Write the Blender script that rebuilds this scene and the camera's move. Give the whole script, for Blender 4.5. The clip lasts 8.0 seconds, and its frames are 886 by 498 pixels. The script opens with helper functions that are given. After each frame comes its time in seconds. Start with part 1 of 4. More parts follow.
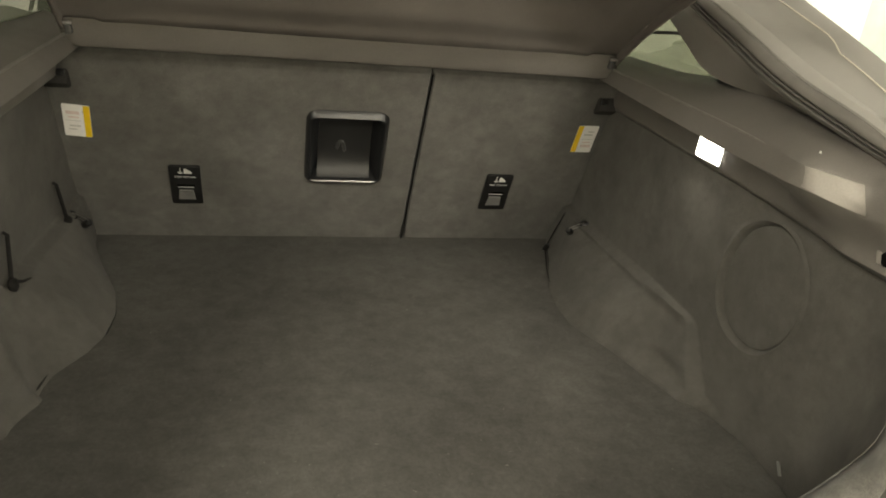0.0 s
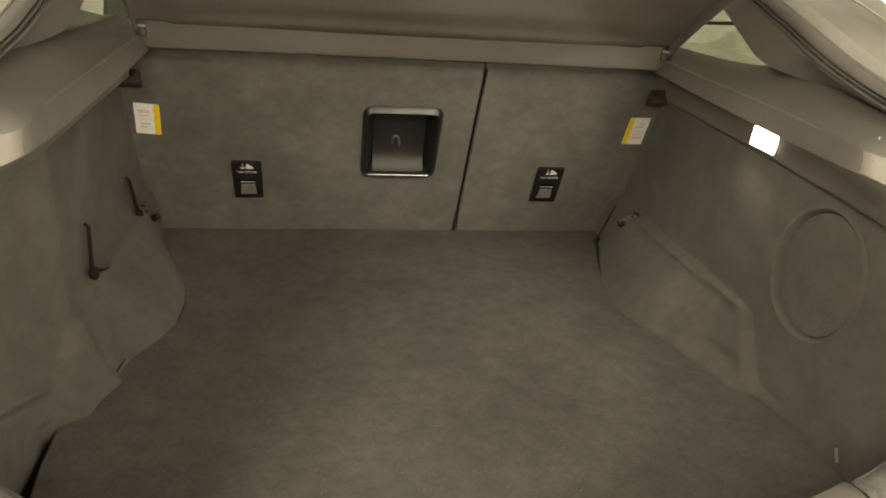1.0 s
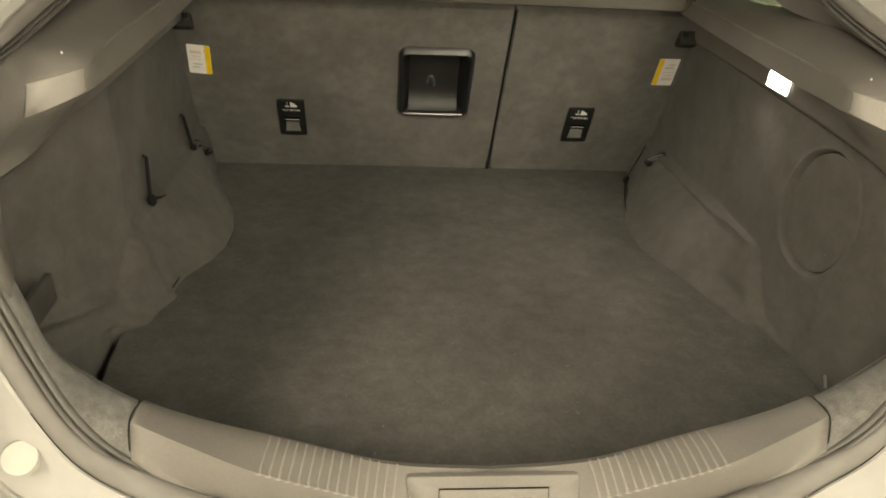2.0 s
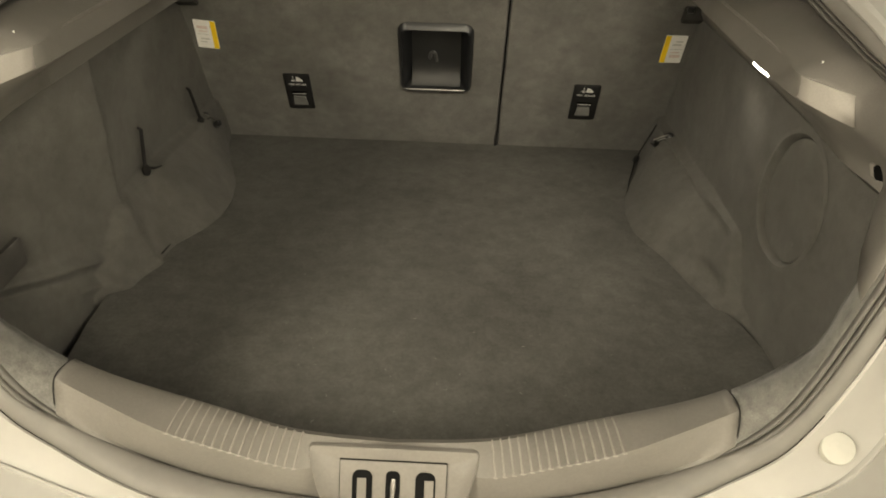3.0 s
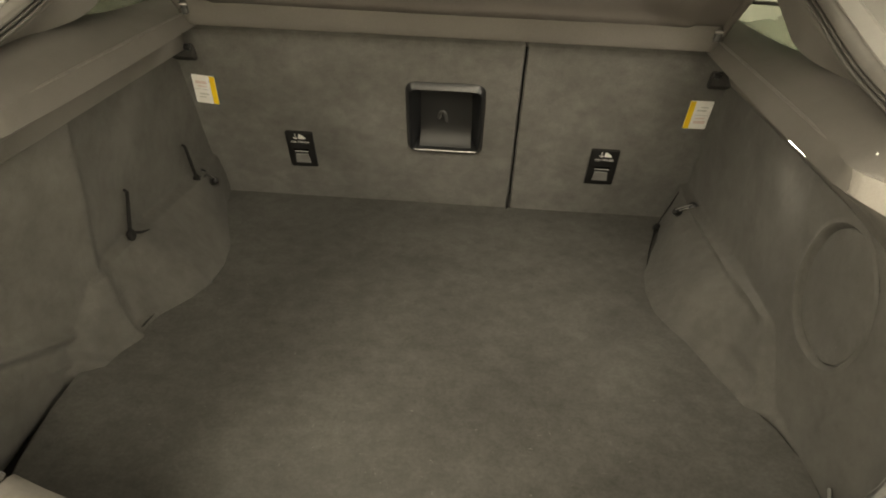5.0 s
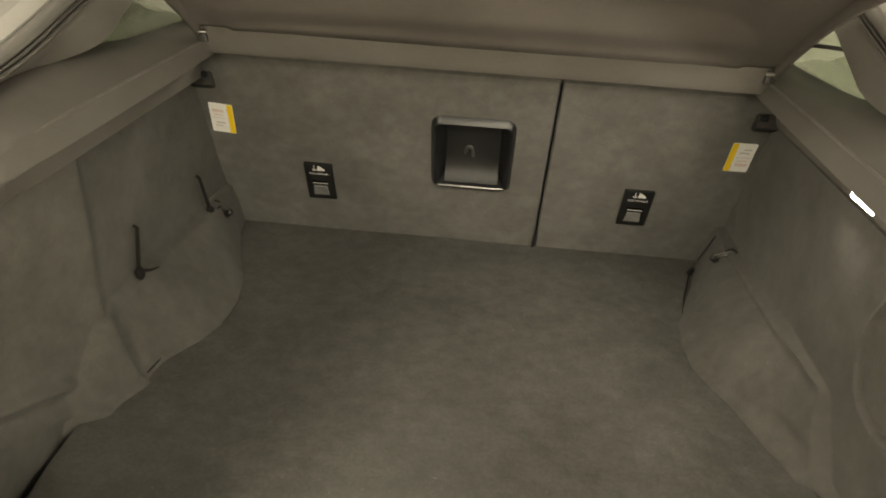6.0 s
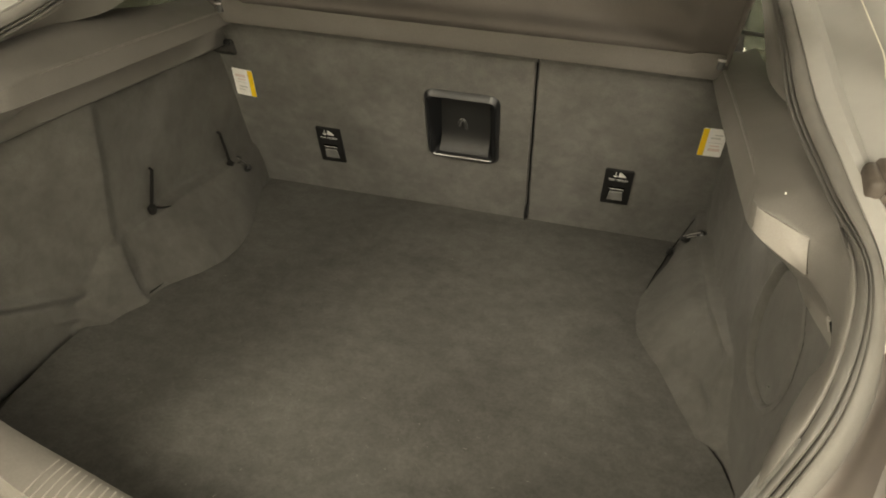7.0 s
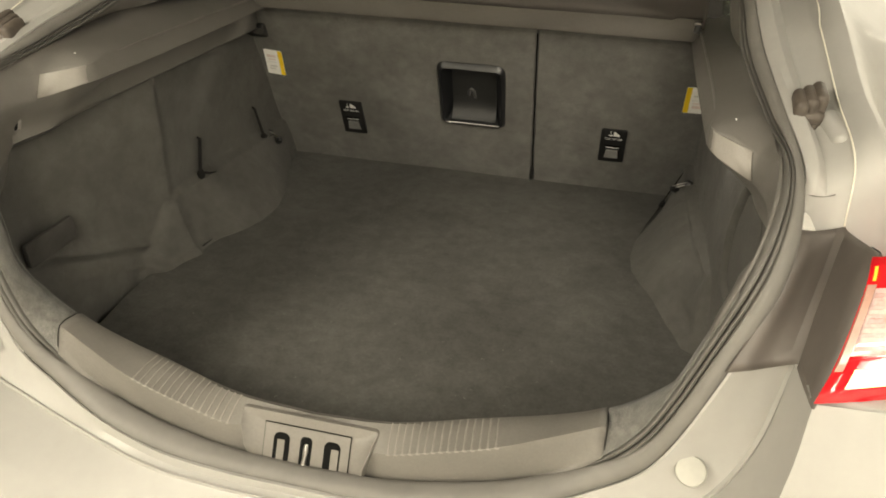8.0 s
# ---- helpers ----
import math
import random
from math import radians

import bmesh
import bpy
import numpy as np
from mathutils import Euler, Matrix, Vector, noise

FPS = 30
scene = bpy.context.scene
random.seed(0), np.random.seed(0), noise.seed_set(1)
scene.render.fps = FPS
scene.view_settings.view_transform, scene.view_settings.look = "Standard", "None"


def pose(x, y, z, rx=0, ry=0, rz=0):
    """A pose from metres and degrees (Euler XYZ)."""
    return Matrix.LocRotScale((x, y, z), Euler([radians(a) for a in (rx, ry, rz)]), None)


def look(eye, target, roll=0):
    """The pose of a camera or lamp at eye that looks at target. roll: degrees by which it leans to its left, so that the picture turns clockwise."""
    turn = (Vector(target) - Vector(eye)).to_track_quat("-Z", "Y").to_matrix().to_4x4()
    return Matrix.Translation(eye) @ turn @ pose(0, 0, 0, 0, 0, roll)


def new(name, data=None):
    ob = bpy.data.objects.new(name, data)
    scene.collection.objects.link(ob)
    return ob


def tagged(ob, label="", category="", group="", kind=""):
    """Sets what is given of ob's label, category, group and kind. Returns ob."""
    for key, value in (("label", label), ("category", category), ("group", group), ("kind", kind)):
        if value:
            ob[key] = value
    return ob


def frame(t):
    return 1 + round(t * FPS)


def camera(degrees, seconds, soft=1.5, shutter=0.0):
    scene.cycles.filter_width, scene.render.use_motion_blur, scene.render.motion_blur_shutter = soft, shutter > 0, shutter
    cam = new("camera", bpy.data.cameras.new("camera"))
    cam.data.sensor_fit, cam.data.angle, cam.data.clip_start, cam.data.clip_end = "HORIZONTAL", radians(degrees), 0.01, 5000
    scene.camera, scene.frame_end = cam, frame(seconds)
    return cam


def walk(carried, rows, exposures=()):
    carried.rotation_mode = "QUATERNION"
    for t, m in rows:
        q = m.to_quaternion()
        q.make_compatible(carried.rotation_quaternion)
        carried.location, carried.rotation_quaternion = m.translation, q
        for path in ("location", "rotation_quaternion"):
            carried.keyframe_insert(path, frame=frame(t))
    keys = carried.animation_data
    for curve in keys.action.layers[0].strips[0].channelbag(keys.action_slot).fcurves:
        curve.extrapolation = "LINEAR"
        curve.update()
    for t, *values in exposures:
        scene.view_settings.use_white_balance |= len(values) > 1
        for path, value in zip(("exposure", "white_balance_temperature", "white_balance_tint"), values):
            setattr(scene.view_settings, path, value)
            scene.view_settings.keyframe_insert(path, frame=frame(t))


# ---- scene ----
cam = camera(63.1, 8.0, soft=1.8)
PATH = [
    (0, (-0.133, -0.789, 0.628), (0.31, 1.001, -0.147), 5.8),
    (0.5, (-0.14, -0.777, 0.628), (0.253, 1.038, -0.114), 4.9),
    (1, (-0.159, -0.819, 0.627), (0.167, 0.989, -0.163), 4.2),
    (1.5, (-0.164, -0.879, 0.639), (0.092, 0.905, -0.229), 3.8),
    (1.7, (-0.153, -0.898, 0.644), (0.072, 0.874, -0.256), 3.6),
    (2.8, (0.03, -0.922, 0.669), (0.028, 0.806, -0.339), 2.1),
    (3, (0.059, -0.923, 0.671), (0.019, 0.8, -0.344), 1.8),
    (3.5, (0.115, -0.922, 0.674), (0.014, 0.8, -0.338), 1.5),
    (4, (0.146, -0.914, 0.679), (0.032, 0.82, -0.312), 1.4),
    (4.5, (0.136, -0.885, 0.689), (0.038, 0.87, -0.266), 1.9),
    (5, (0.07, -0.804, 0.681), (-0.015, 0.967, -0.244), 2.5),
    (5.2, (0.032, -0.768, 0.673), (-0.037, 1.01, -0.24), 3.1),
    (6.3, (0.032, -0.717, 0.695), (-0.131, 1.068, -0.193), 4.2),
    (6.5, (0.092, -0.744, 0.694), (-0.124, 1.032, -0.2), 4.7),
    (7, (0.268, -0.819, 0.709), (-0.09, 0.916, -0.217), 4.2),
    (7.5, (0.298, -0.921, 0.718), (-0.102, 0.797, -0.226), 2.9),
    (8, (0.3, -1.012, 0.716), (-0.081, 0.709, -0.23), 2.2),
]
walk(cam, [(t, look(eye, target, roll)) for t, eye, target, roll in PATH],
     exposures=[(0, -.12, 6200, 10), (.4, .04, 6500, 10), (1, .10, 6700, 10), (3, -.08, 6500, 10), (4.5, .0, 6500, 10), (5, .09, 6550, 10), (6.4, .16, 6500, 10), (7, .10, 6450, 10), (8, -.11, 6300, 11)])

# ---- light, world, exposure ----
world = bpy.data.worlds.new("world")
scene.world = world
world.use_nodes = True
world.node_tree.nodes["Background"].inputs[0].default_value = (0.9, 0.95, 1.0, 1)
world.node_tree.nodes["Background"].inputs[1].default_value = 0.02


def area_lamp(name, m, sx, sy, watts, colour):
    data = bpy.data.lights.new(name, "AREA")
    data.shape, data.size, data.size_y = "RECTANGLE", sx, sy
    data.energy, data.color = watts, colour
    ob = new(name, data)
    ob.matrix_world = m
    return ob


WARM = (1.0, 0.885, 0.645)
# unseen ceiling lights, their places and watts fitted to the brightness in the boot
ADDED_TUBES = [(-1.7, -2.1), (1.1, -3.4), (-2.9, -3.6), (2.3, -2.1), (2.5, 3.0), (0.4, -7.8)]
TUBE_WATTS = [92, 130, 116, 40, 100, 330]
CEILING_Z = 2.05
for (gx, gy), watts in zip(ADDED_TUBES, TUBE_WATTS):
    area_lamp("added_tube_light", look((gx, gy, CEILING_Z - 0.09), (gx, gy, -1)), 0.9, 1.6, watts, WARM)
area_lamp("cargo_lamp_light", look((0.503, 0.176, 0.3755), (0.0, 0.14, 0.16)), 0.06, 0.026, 0.9, (1.0, 0.9, 0.72))

# ---- materials ----


def material(name, colour, rough=0.6, metal=0.0, spots=(), bump=0.0, bump_scale=400.0, sheen=0.0, coat=0.0, spec=0.5, rough_var=0.0):
    """spots: rows of (noise scale, detail, amount), each brightens and darkens the colour by up to amount."""
    m = bpy.data.materials.new(name)
    m.use_nodes = True
    nt = m.node_tree
    bsdf = nt.nodes["Principled BSDF"]
    bsdf.inputs["Base Color"].default_value = (*colour, 1)
    bsdf.inputs["Roughness"].default_value = rough
    bsdf.inputs["Metallic"].default_value = metal
    bsdf.inputs["Sheen Weight"].default_value = sheen
    bsdf.inputs["Sheen Roughness"].default_value = 0.6
    bsdf.inputs["Coat Weight"].default_value = coat
    bsdf.inputs["Specular IOR Level"].default_value = spec
    where = nt.nodes.new("ShaderNodeTexCoord")
    shift = nt.nodes.new("ShaderNodeVectorMath")
    shift.operation = "ADD"
    shift.inputs[1].default_value = (3.137, 5.271, 2.413)
    nt.links.new(where.outputs["Object"], shift.inputs[0])
    last = None
    for scale, detail, amount in spots:
        tex = nt.nodes.new("ShaderNodeTexNoise")
        tex.inputs["Scale"].default_value, tex.inputs["Detail"].default_value = scale, detail
        tex.inputs["Roughness"].default_value = 0.6
        nt.links.new(shift.outputs["Vector"], tex.inputs["Vector"])
        span = nt.nodes.new("ShaderNodeMapRange")
        span.inputs["From Min"].default_value, span.inputs["From Max"].default_value = 0.3, 0.7
        span.inputs["To Min"].default_value, span.inputs["To Max"].default_value = 1 - amount, 1 + amount
        nt.links.new(tex.outputs["Fac"], span.inputs["Value"])
        if last is None:
            last = span.outputs["Result"]
        else:
            times = nt.nodes.new("ShaderNodeMath")
            times.operation = "MULTIPLY"
            nt.links.new(last, times.inputs[0])
            nt.links.new(span.outputs["Result"], times.inputs[1])
            last = times.outputs[0]
    if last is not None:
        mix = nt.nodes.new("ShaderNodeMix")
        mix.data_type, mix.blend_type = "RGBA", "MULTIPLY"
        mix.inputs["Factor"].default_value = 1.0
        mix.inputs["A"].default_value = (*colour, 1)
        nt.links.new(last, mix.inputs["B"])
        nt.links.new(mix.outputs["Result"], bsdf.inputs["Base Color"])
    if rough_var:
        tex = nt.nodes.new("ShaderNodeTexNoise")
        tex.inputs["Scale"].default_value, tex.inputs["Detail"].default_value = 35, 5
        nt.links.new(shift.outputs["Vector"], tex.inputs["Vector"])
        span = nt.nodes.new("ShaderNodeMapRange")
        span.inputs["To Min"].default_value, span.inputs["To Max"].default_value = rough - rough_var, rough + rough_var
        nt.links.new(tex.outputs["Fac"], span.inputs["Value"])
        nt.links.new(span.outputs["Result"], bsdf.inputs["Roughness"])
    if bump:
        tex = nt.nodes.new("ShaderNodeTexNoise")
        tex.inputs["Scale"].default_value, tex.inputs["Detail"].default_value = bump_scale, 4
        nt.links.new(shift.outputs["Vector"], tex.inputs["Vector"])
        relief = nt.nodes.new("ShaderNodeBump")
        relief.inputs["Strength"].default_value, relief.inputs["Distance"].default_value = bump, 0.002
        nt.links.new(tex.outputs["Fac"], relief.inputs["Height"])
        nt.links.new(relief.outputs["Normal"], bsdf.inputs["Normal"])
    return m


def glowing(name, colour, strength):
    m = bpy.data.materials.new(name)
    m.use_nodes = True
    bsdf = m.node_tree.nodes["Principled BSDF"]
    bsdf.inputs["Base Color"].default_value = (*colour, 1)
    bsdf.inputs["Emission Color"].default_value = (*colour, 1)
    bsdf.inputs["Emission Strength"].default_value = strength
    return m


def glassy(name, colour, rough=0.02):
    m = bpy.data.materials.new(name)
    m.use_nodes = True
    bsdf = m.node_tree.nodes["Principled BSDF"]
    bsdf.inputs["Base Color"].default_value = (*colour, 1)
    bsdf.inputs["Transmission Weight"].default_value = 1.0
    bsdf.inputs["Roughness"].default_value = rough
    bsdf.inputs["IOR"].default_value = 1.45
    return m


FLOOR_CARPET = material("floor_carpet", (0.0954, 0.0924, 0.0843), 0.95, spots=((2.6, 3, 0.12), (11, 4, 0.13), (38, 5, 0.14), (150, 4, 0.12), (900, 3, 0.18)), bump=0.4, bump_scale=1100, sheen=0.04, spec=0.1)
# paler than the floor's carpet, to stand for the rear light on the seat backs
SEAT_CARPET = material("seat_carpet", (0.1392, 0.1345, 0.1237), 0.95, spots=((5, 3, 0.14), (18, 4, 0.14), (45, 6, 0.12), (800, 3, 0.22)), bump=0.5, bump_scale=1000, sheen=0.1, spec=0.1)
LINING = material("lining_felt", (0.1021, 0.09802, 0.08938), 0.95, spots=((6, 4, 0.12), (24, 4, 0.08), (70, 4, 0.07), (1200, 2, 0.25)), bump=0.4, bump_scale=1400, sheen=0.05, spec=0.1)
CORNER_FELT = material("corner_felt", (0.14, 0.136, 0.125), 0.95, spots=((12, 4, 0.15), (90, 5, 0.28), (900, 3, 0.3)), bump=0.6, bump_scale=1100, sheen=0.25, spec=0.1)
TRIM_PLASTIC = material("trim_plastic", (0.156, 0.1464, 0.1344), 0.48, spots=((9, 4, 0.08), (600, 2, 0.08)), bump=0.12, bump_scale=1500, rough_var=0.06)
# lighter, glossier trim plastic that stands for the glint along the ledge
BEAD_PLASTIC = material("edge_glint_plastic", (0.19, 0.178, 0.162), 0.34, spots=((20, 4, 0.15), (90, 3, 0.15)), rough_var=0.08)
SHELF_BOARD = material("shelf_board", (0.1692, 0.1542, 0.1397), 0.85, spots=((6, 3, 0.1), (900, 2, 0.15)), bump=0.3, bump_scale=1300, spec=0.2)
LIP_BOARD = material("shelf_bar", (0.1288, 0.1198, 0.1079), 0.8, spots=((6, 3, 0.08), (900, 2, 0.15)), bump=0.3, bump_scale=1300, spec=0.2)
BLACK_FELT = material("black_felt", (0.020, 0.019, 0.018), 0.95, spots=((60, 4, 0.2),), spec=0.1)
POCKET_FELT = material("pocket_felt", (0.0744, 0.0708, 0.066), 0.95, spots=((30, 4, 0.15), (900, 3, 0.3)), bump=0.5, bump_scale=1100, spec=0.1)
DARK_FELT = material("dark_felt", (0.05, 0.048, 0.045), 0.95, spots=((30, 4, 0.12), (900, 3, 0.3)), bump=0.5, bump_scale=1100, spec=0.1)
WEBBING = material("black_webbing", (0.016, 0.015, 0.014), 0.85, spots=((300, 3, 0.3),), bump=0.4, bump_scale=900, spec=0.2)
SILL_PLASTIC = material("sill_plastic", (0.1628, 0.1522, 0.1364), 0.5, spots=((14, 4, 0.08), (300, 4, 0.07)), bump=0.15, bump_scale=1600, rough_var=0.08)
# lighter than the sill: the highlights on the rib crests as colour
RIB_PLASTIC = material("highlit_rib_plastic", (0.242, 0.226, 0.203), 0.42, spots=((60, 4, 0.15),), bump=0.1)
RUBBER = material("seal_rubber", (0.108, 0.103, 0.0943), 0.55, spots=((30, 4, 0.12),), bump=0.1, bump_scale=700)
FLANGE = material("seal_flange", (0.16, 0.1523, 0.1395), 0.6, spots=((25, 4, 0.1),), bump=0.1, bump_scale=700)
BLACK = material("black_plastic", (0.012, 0.012, 0.012), 0.35, spots=((60, 3, 0.2),), rough_var=0.08)
POCKET_PLASTIC = material("pocket_plastic", (0.009, 0.0095, 0.0105), 0.37, spots=((60, 3, 0.2),), rough_var=0.05, spec=0.8)
MATT_BLACK = material("matt_black", (0.006, 0.006, 0.006), 0.9, spots=((60, 3, 0.2),), spec=0.1)
GREY_PLASTIC = material("grey_plastic", (0.196, 0.196, 0.189), 0.4, spots=((40, 3, 0.1),))
DARK_PLASTIC = material("dark_plastic", (0.06, 0.06, 0.058), 0.35, spots=((40, 3, 0.1),))
# greyer than the pocket frame, for the light reflected in its bottom
LIT_SCOOP_PLASTIC = material("lit_scoop_plastic", (0.019, 0.019, 0.0185), 0.45, spots=((40, 3, 0.1),))
STEEL = material("dull_steel", (0.32, 0.31, 0.30), 0.35, metal=1.0, spots=((200, 4, 0.15),))
# paler trim plastic: light on the facet put into its colour; also the pale hole rim
PALE_LIT_PLASTIC = material("pale_lit_plastic", (0.2821, 0.2651, 0.2437), 0.5, spots=((14, 4, 0.06), (500, 3, 0.06)), bump=0.12, bump_scale=1500)
CHROME = material("worn_chrome", (0.75, 0.74, 0.72), 0.22, metal=1.0, spots=((200, 4, 0.12),), rough_var=0.08)
PAINT = material("silver_paint", (0.3652, 0.3564, 0.3344), 0.55, metal=0.06, spots=((4, 3, 0.04), (60, 3, 0.02), (2500, 2, 0.03)), coat=0.12)
GUTTER_PLASTIC = material("gutter_plastic", (0.1105, 0.0962, 0.0858), 0.45, spots=((15, 4, 0.12),), rough_var=0.1)
SEALANT = material("seam_sealant", (0.75, 0.72, 0.62), 0.5, spots=((80, 3, 0.08),))
STOP_RUBBER = material("white_rubber", (0.4182, 0.4112, 0.3694), 0.55, spots=((50, 3, 0.06),))
BROWN_RUBBER = material("brown_rubber", (0.085, 0.070, 0.058), 0.6, spots=((60, 4, 0.2),), bump=0.2)
PAPER = material("label_paper", (0.93, 0.91, 0.88), 0.55, spots=((80, 4, 0.04),))
YELLOW = material("label_yellow", (0.95, 0.66, 0.012), 0.5, spots=((80, 3, 0.05),))
PINK_INK = material("faded_red_ink", (0.80, 0.68, 0.64), 0.6, spots=((300, 4, 0.12),))
GREY_INK = material("faded_grey_ink", (0.66, 0.65, 0.62), 0.6, spots=((300, 4, 0.12),))
LINT_FIBRE = material("lint_fibre", (0.21, 0.20, 0.18), 0.9, spots=((300, 3, 0.2),))
WHITE_INK = material("white_print", (0.75, 0.75, 0.72), 0.5, spots=((200, 3, 0.05),))
RED_LENS = material("red_lens", (0.55, 0.008, 0.012), 0.12, spots=((40, 3, 0.08),), coat=0.8)
RED_LENS.node_tree.nodes["Principled BSDF"].inputs["Emission Color"].default_value = (1, 0.01, 0.02, 1)
RED_LENS.node_tree.nodes["Principled BSDF"].inputs["Emission Strength"].default_value = 0.22
CLEAR_LENS = material("pink_clear_lens", (0.56, 0.40, 0.38), 0.18, spots=((60, 4, 0.18), (220, 3, 0.15)), coat=0.8)
SALMON_EDGE = material("salmon_edge", (0.4176, 0.2376, 0.1872), 0.3, spots=((60, 3, 0.12),), coat=0.4)
CLEAR_FACET = material("clear_facet", (0.60, 0.47, 0.44), 0.14, spots=((120, 3, 0.2),), coat=0.8)
PINK_FACET = material("pink_facet", (0.52, 0.34, 0.325), 0.16, spots=((120, 3, 0.2),), coat=0.8)
AMBER_STRIP = glowing("amber_glow", (1.0, 0.35, 0.02), 1.2)
LAMP_STRIP = glowing("tail_light_glow", (1.0, 0.80, 0.42), 1.2)
CARGO_GLOW = glowing("cargo_lamp_glow", (1.0, 0.92, 0.74), 14.0)
TUBE_GLOW = glowing("tube_glow", (1.0, 0.95, 0.84), 6.0)
GLASS = glassy("quarter_glass", (0.1632, 0.1836, 0.1428))
CONCRETE = material("garage_concrete", (0.4357, 0.4221, 0.3948), 0.55, spots=((1.2, 4, 0.12), (25, 5, 0.1)), bump=0.2, bump_scale=120)
WHITE_WALL = material("white_wall", (0.80, 0.80, 0.75), 0.7, spots=((1.5, 4, 0.05), (40, 4, 0.03)), bump=0.1, bump_scale=200)
CEILING_PAINT = material("grey_ceiling", (0.198, 0.198, 0.187), 0.8, spots=((1.5, 4, 0.08), (40, 4, 0.05)), bump=0.1, bump_scale=200)
GREEN_PANEL = material("pale_green_panel", (0.50, 0.62, 0.55), 0.5, spots=((6, 3, 0.06),))

# ---- building helpers ----


def mesh_of(name, bm, mat, smooth=True):
    me = bpy.data.meshes.new(name)
    bmesh.ops.recalc_face_normals(bm, faces=bm.faces)
    bm.to_mesh(me)
    bm.free()
    me.materials.append(mat)
    if smooth:
        me.polygons.foreach_set("use_smooth", [True] * len(me.polygons))
        me.set_sharp_from_angle(angle=radians(38))
    return me


def thing(name, label, category, group="", kind=""):
    return tagged(new(name), label, category, group, kind)


def part(name, bm, mat, parent=None, label="", smooth=True):
    ob = new(name, mesh_of(name, bm, mat, smooth))
    if parent is not None:
        ob.parent = parent
        ob.matrix_parent_inverse = parent.matrix_world.inverted()
    if label:
        ob["label"] = label
    return ob


def solid(name, bm, mat, label, category, group="", kind="", smooth=True):
    """A thing of one single mesh."""
    return tagged(new(name, mesh_of(name, bm, mat, smooth)), label, category, group, kind)


def thick(ob, depth, offset=-1.0):
    mod = ob.modifiers.new("thickness", "SOLIDIFY")
    mod.thickness, mod.offset = depth, offset
    return ob


def spline(points, n=8):
    """Points along a smooth curve through the given ones."""
    p = [Vector(q) for q in points]
    p = [2 * p[0] - p[1], *p, 2 * p[-1] - p[-2]]
    out = []
    for i in range(1, len(p) - 2):
        a, b, c, d = p[i - 1:i + 3]
        for k in range(n):
            s = k / n
            out.append(0.5 * (2 * b + (c - a) * s + (2 * a - 5 * b + 4 * c - d) * s * s + (3 * b - a - 3 * c + d) * s ** 3))
    out.append(p[-2])
    return out


def at_fraction(points, f):
    s = max(0.0, min(1.0, f)) * (len(points) - 1)
    i = min(int(s), len(points) - 2)
    return points[i].lerp(points[i + 1], s - i)


def flip(points, side):
    return [Vector((p[0] * side, p[1], p[2])) for p in points]


def loft(rows, closed=False):
    """A sheet through rows of equally many points."""
    bm = bmesh.new()
    grid = [[bm.verts.new(p) for p in row] for row in rows]
    for a, b in zip(grid, grid[1:]):
        for i in range(len(a) - 1):
            bm.faces.new((a[i], a[i + 1], b[i + 1], b[i]))
        if closed:
            bm.faces.new((a[-1], a[0], b[0], b[-1]))
    return bm


def tube(points, radius, sides=8, bm=None, taper=None):
    bm = bm or bmesh.new()
    rings = []
    for i, p in enumerate(points):
        p = Vector(p)
        d = (Vector(points[min(i + 1, len(points) - 1)]) - Vector(points[max(i - 1, 0)])).normalized()
        a = d.orthogonal().normalized() if i == 0 else (last - d * last.dot(d)).normalized()
        last = a
        b = d.cross(a)
        r = radius if taper is None else radius * taper[i]
        rings.append([bm.verts.new(p + (a * math.cos(k * math.tau / sides) + b * math.sin(k * math.tau / sides)) * r) for k in range(sides)])
    for u, v in zip(rings, rings[1:]):
        for k in range(sides):
            bm.faces.new((u[k], u[(k + 1) % sides], v[(k + 1) % sides], v[k]))
    bm.faces.new(rings[0][::-1])
    bm.faces.new(rings[-1])
    return bm


def block(sx, sy, sz, m=None, bevel=0.0, segments=2, bm=None):
    """A box with rounded edges, centred, put at m."""
    own = bmesh.new()
    bmesh.ops.create_cube(own, size=1)
    bmesh.ops.scale(own, vec=(sx, sy, sz), verts=own.verts)
    if bevel:
        bmesh.ops.bevel(own, geom=own.edges[:], offset=bevel, segments=segments, profile=0.5, affect="EDGES")
    if m is not None:
        bmesh.ops.transform(own, matrix=m, verts=own.verts)
    if bm is None:
        return own
    me = bpy.data.meshes.new("joined")
    own.to_mesh(me)
    own.free()
    bm.from_mesh(me)
    bpy.data.meshes.remove(me)
    return bm


def rounded_ring(w, h, r, n=5):
    """Outline of a rounded rectangle in the plane, counterclockwise."""
    out = []
    for cx, cy, a0 in ((w / 2 - r, h / 2 - r, 0), (-w / 2 + r, h / 2 - r, 90), (-w / 2 + r, -h / 2 + r, 180), (w / 2 - r, -h / 2 + r, 270)):
        for k in range(n + 1):
            a = radians(a0 + 90 * k / n)
            out.append((cx + r * math.cos(a), cy + r * math.sin(a)))
    return out


def stacked(rings, m, cap_first=False, cap_last=True):
    """Rings of ((x, y) outline, height) joined one upon the other, put at m."""
    bm = bmesh.new()
    vs = [[bm.verts.new(m @ Vector((x, y, z))) for x, y in ring] for ring, z in rings]
    for a, b in zip(vs, vs[1:]):
        for k in range(len(a)):
            j = (k + 1) % len(a)
            bm.faces.new((a[k], a[j], b[j], b[k]))
    if cap_first:
        bm.faces.new(vs[0][::-1])
    if cap_last:
        bm.faces.new(vs[-1])
    return bm


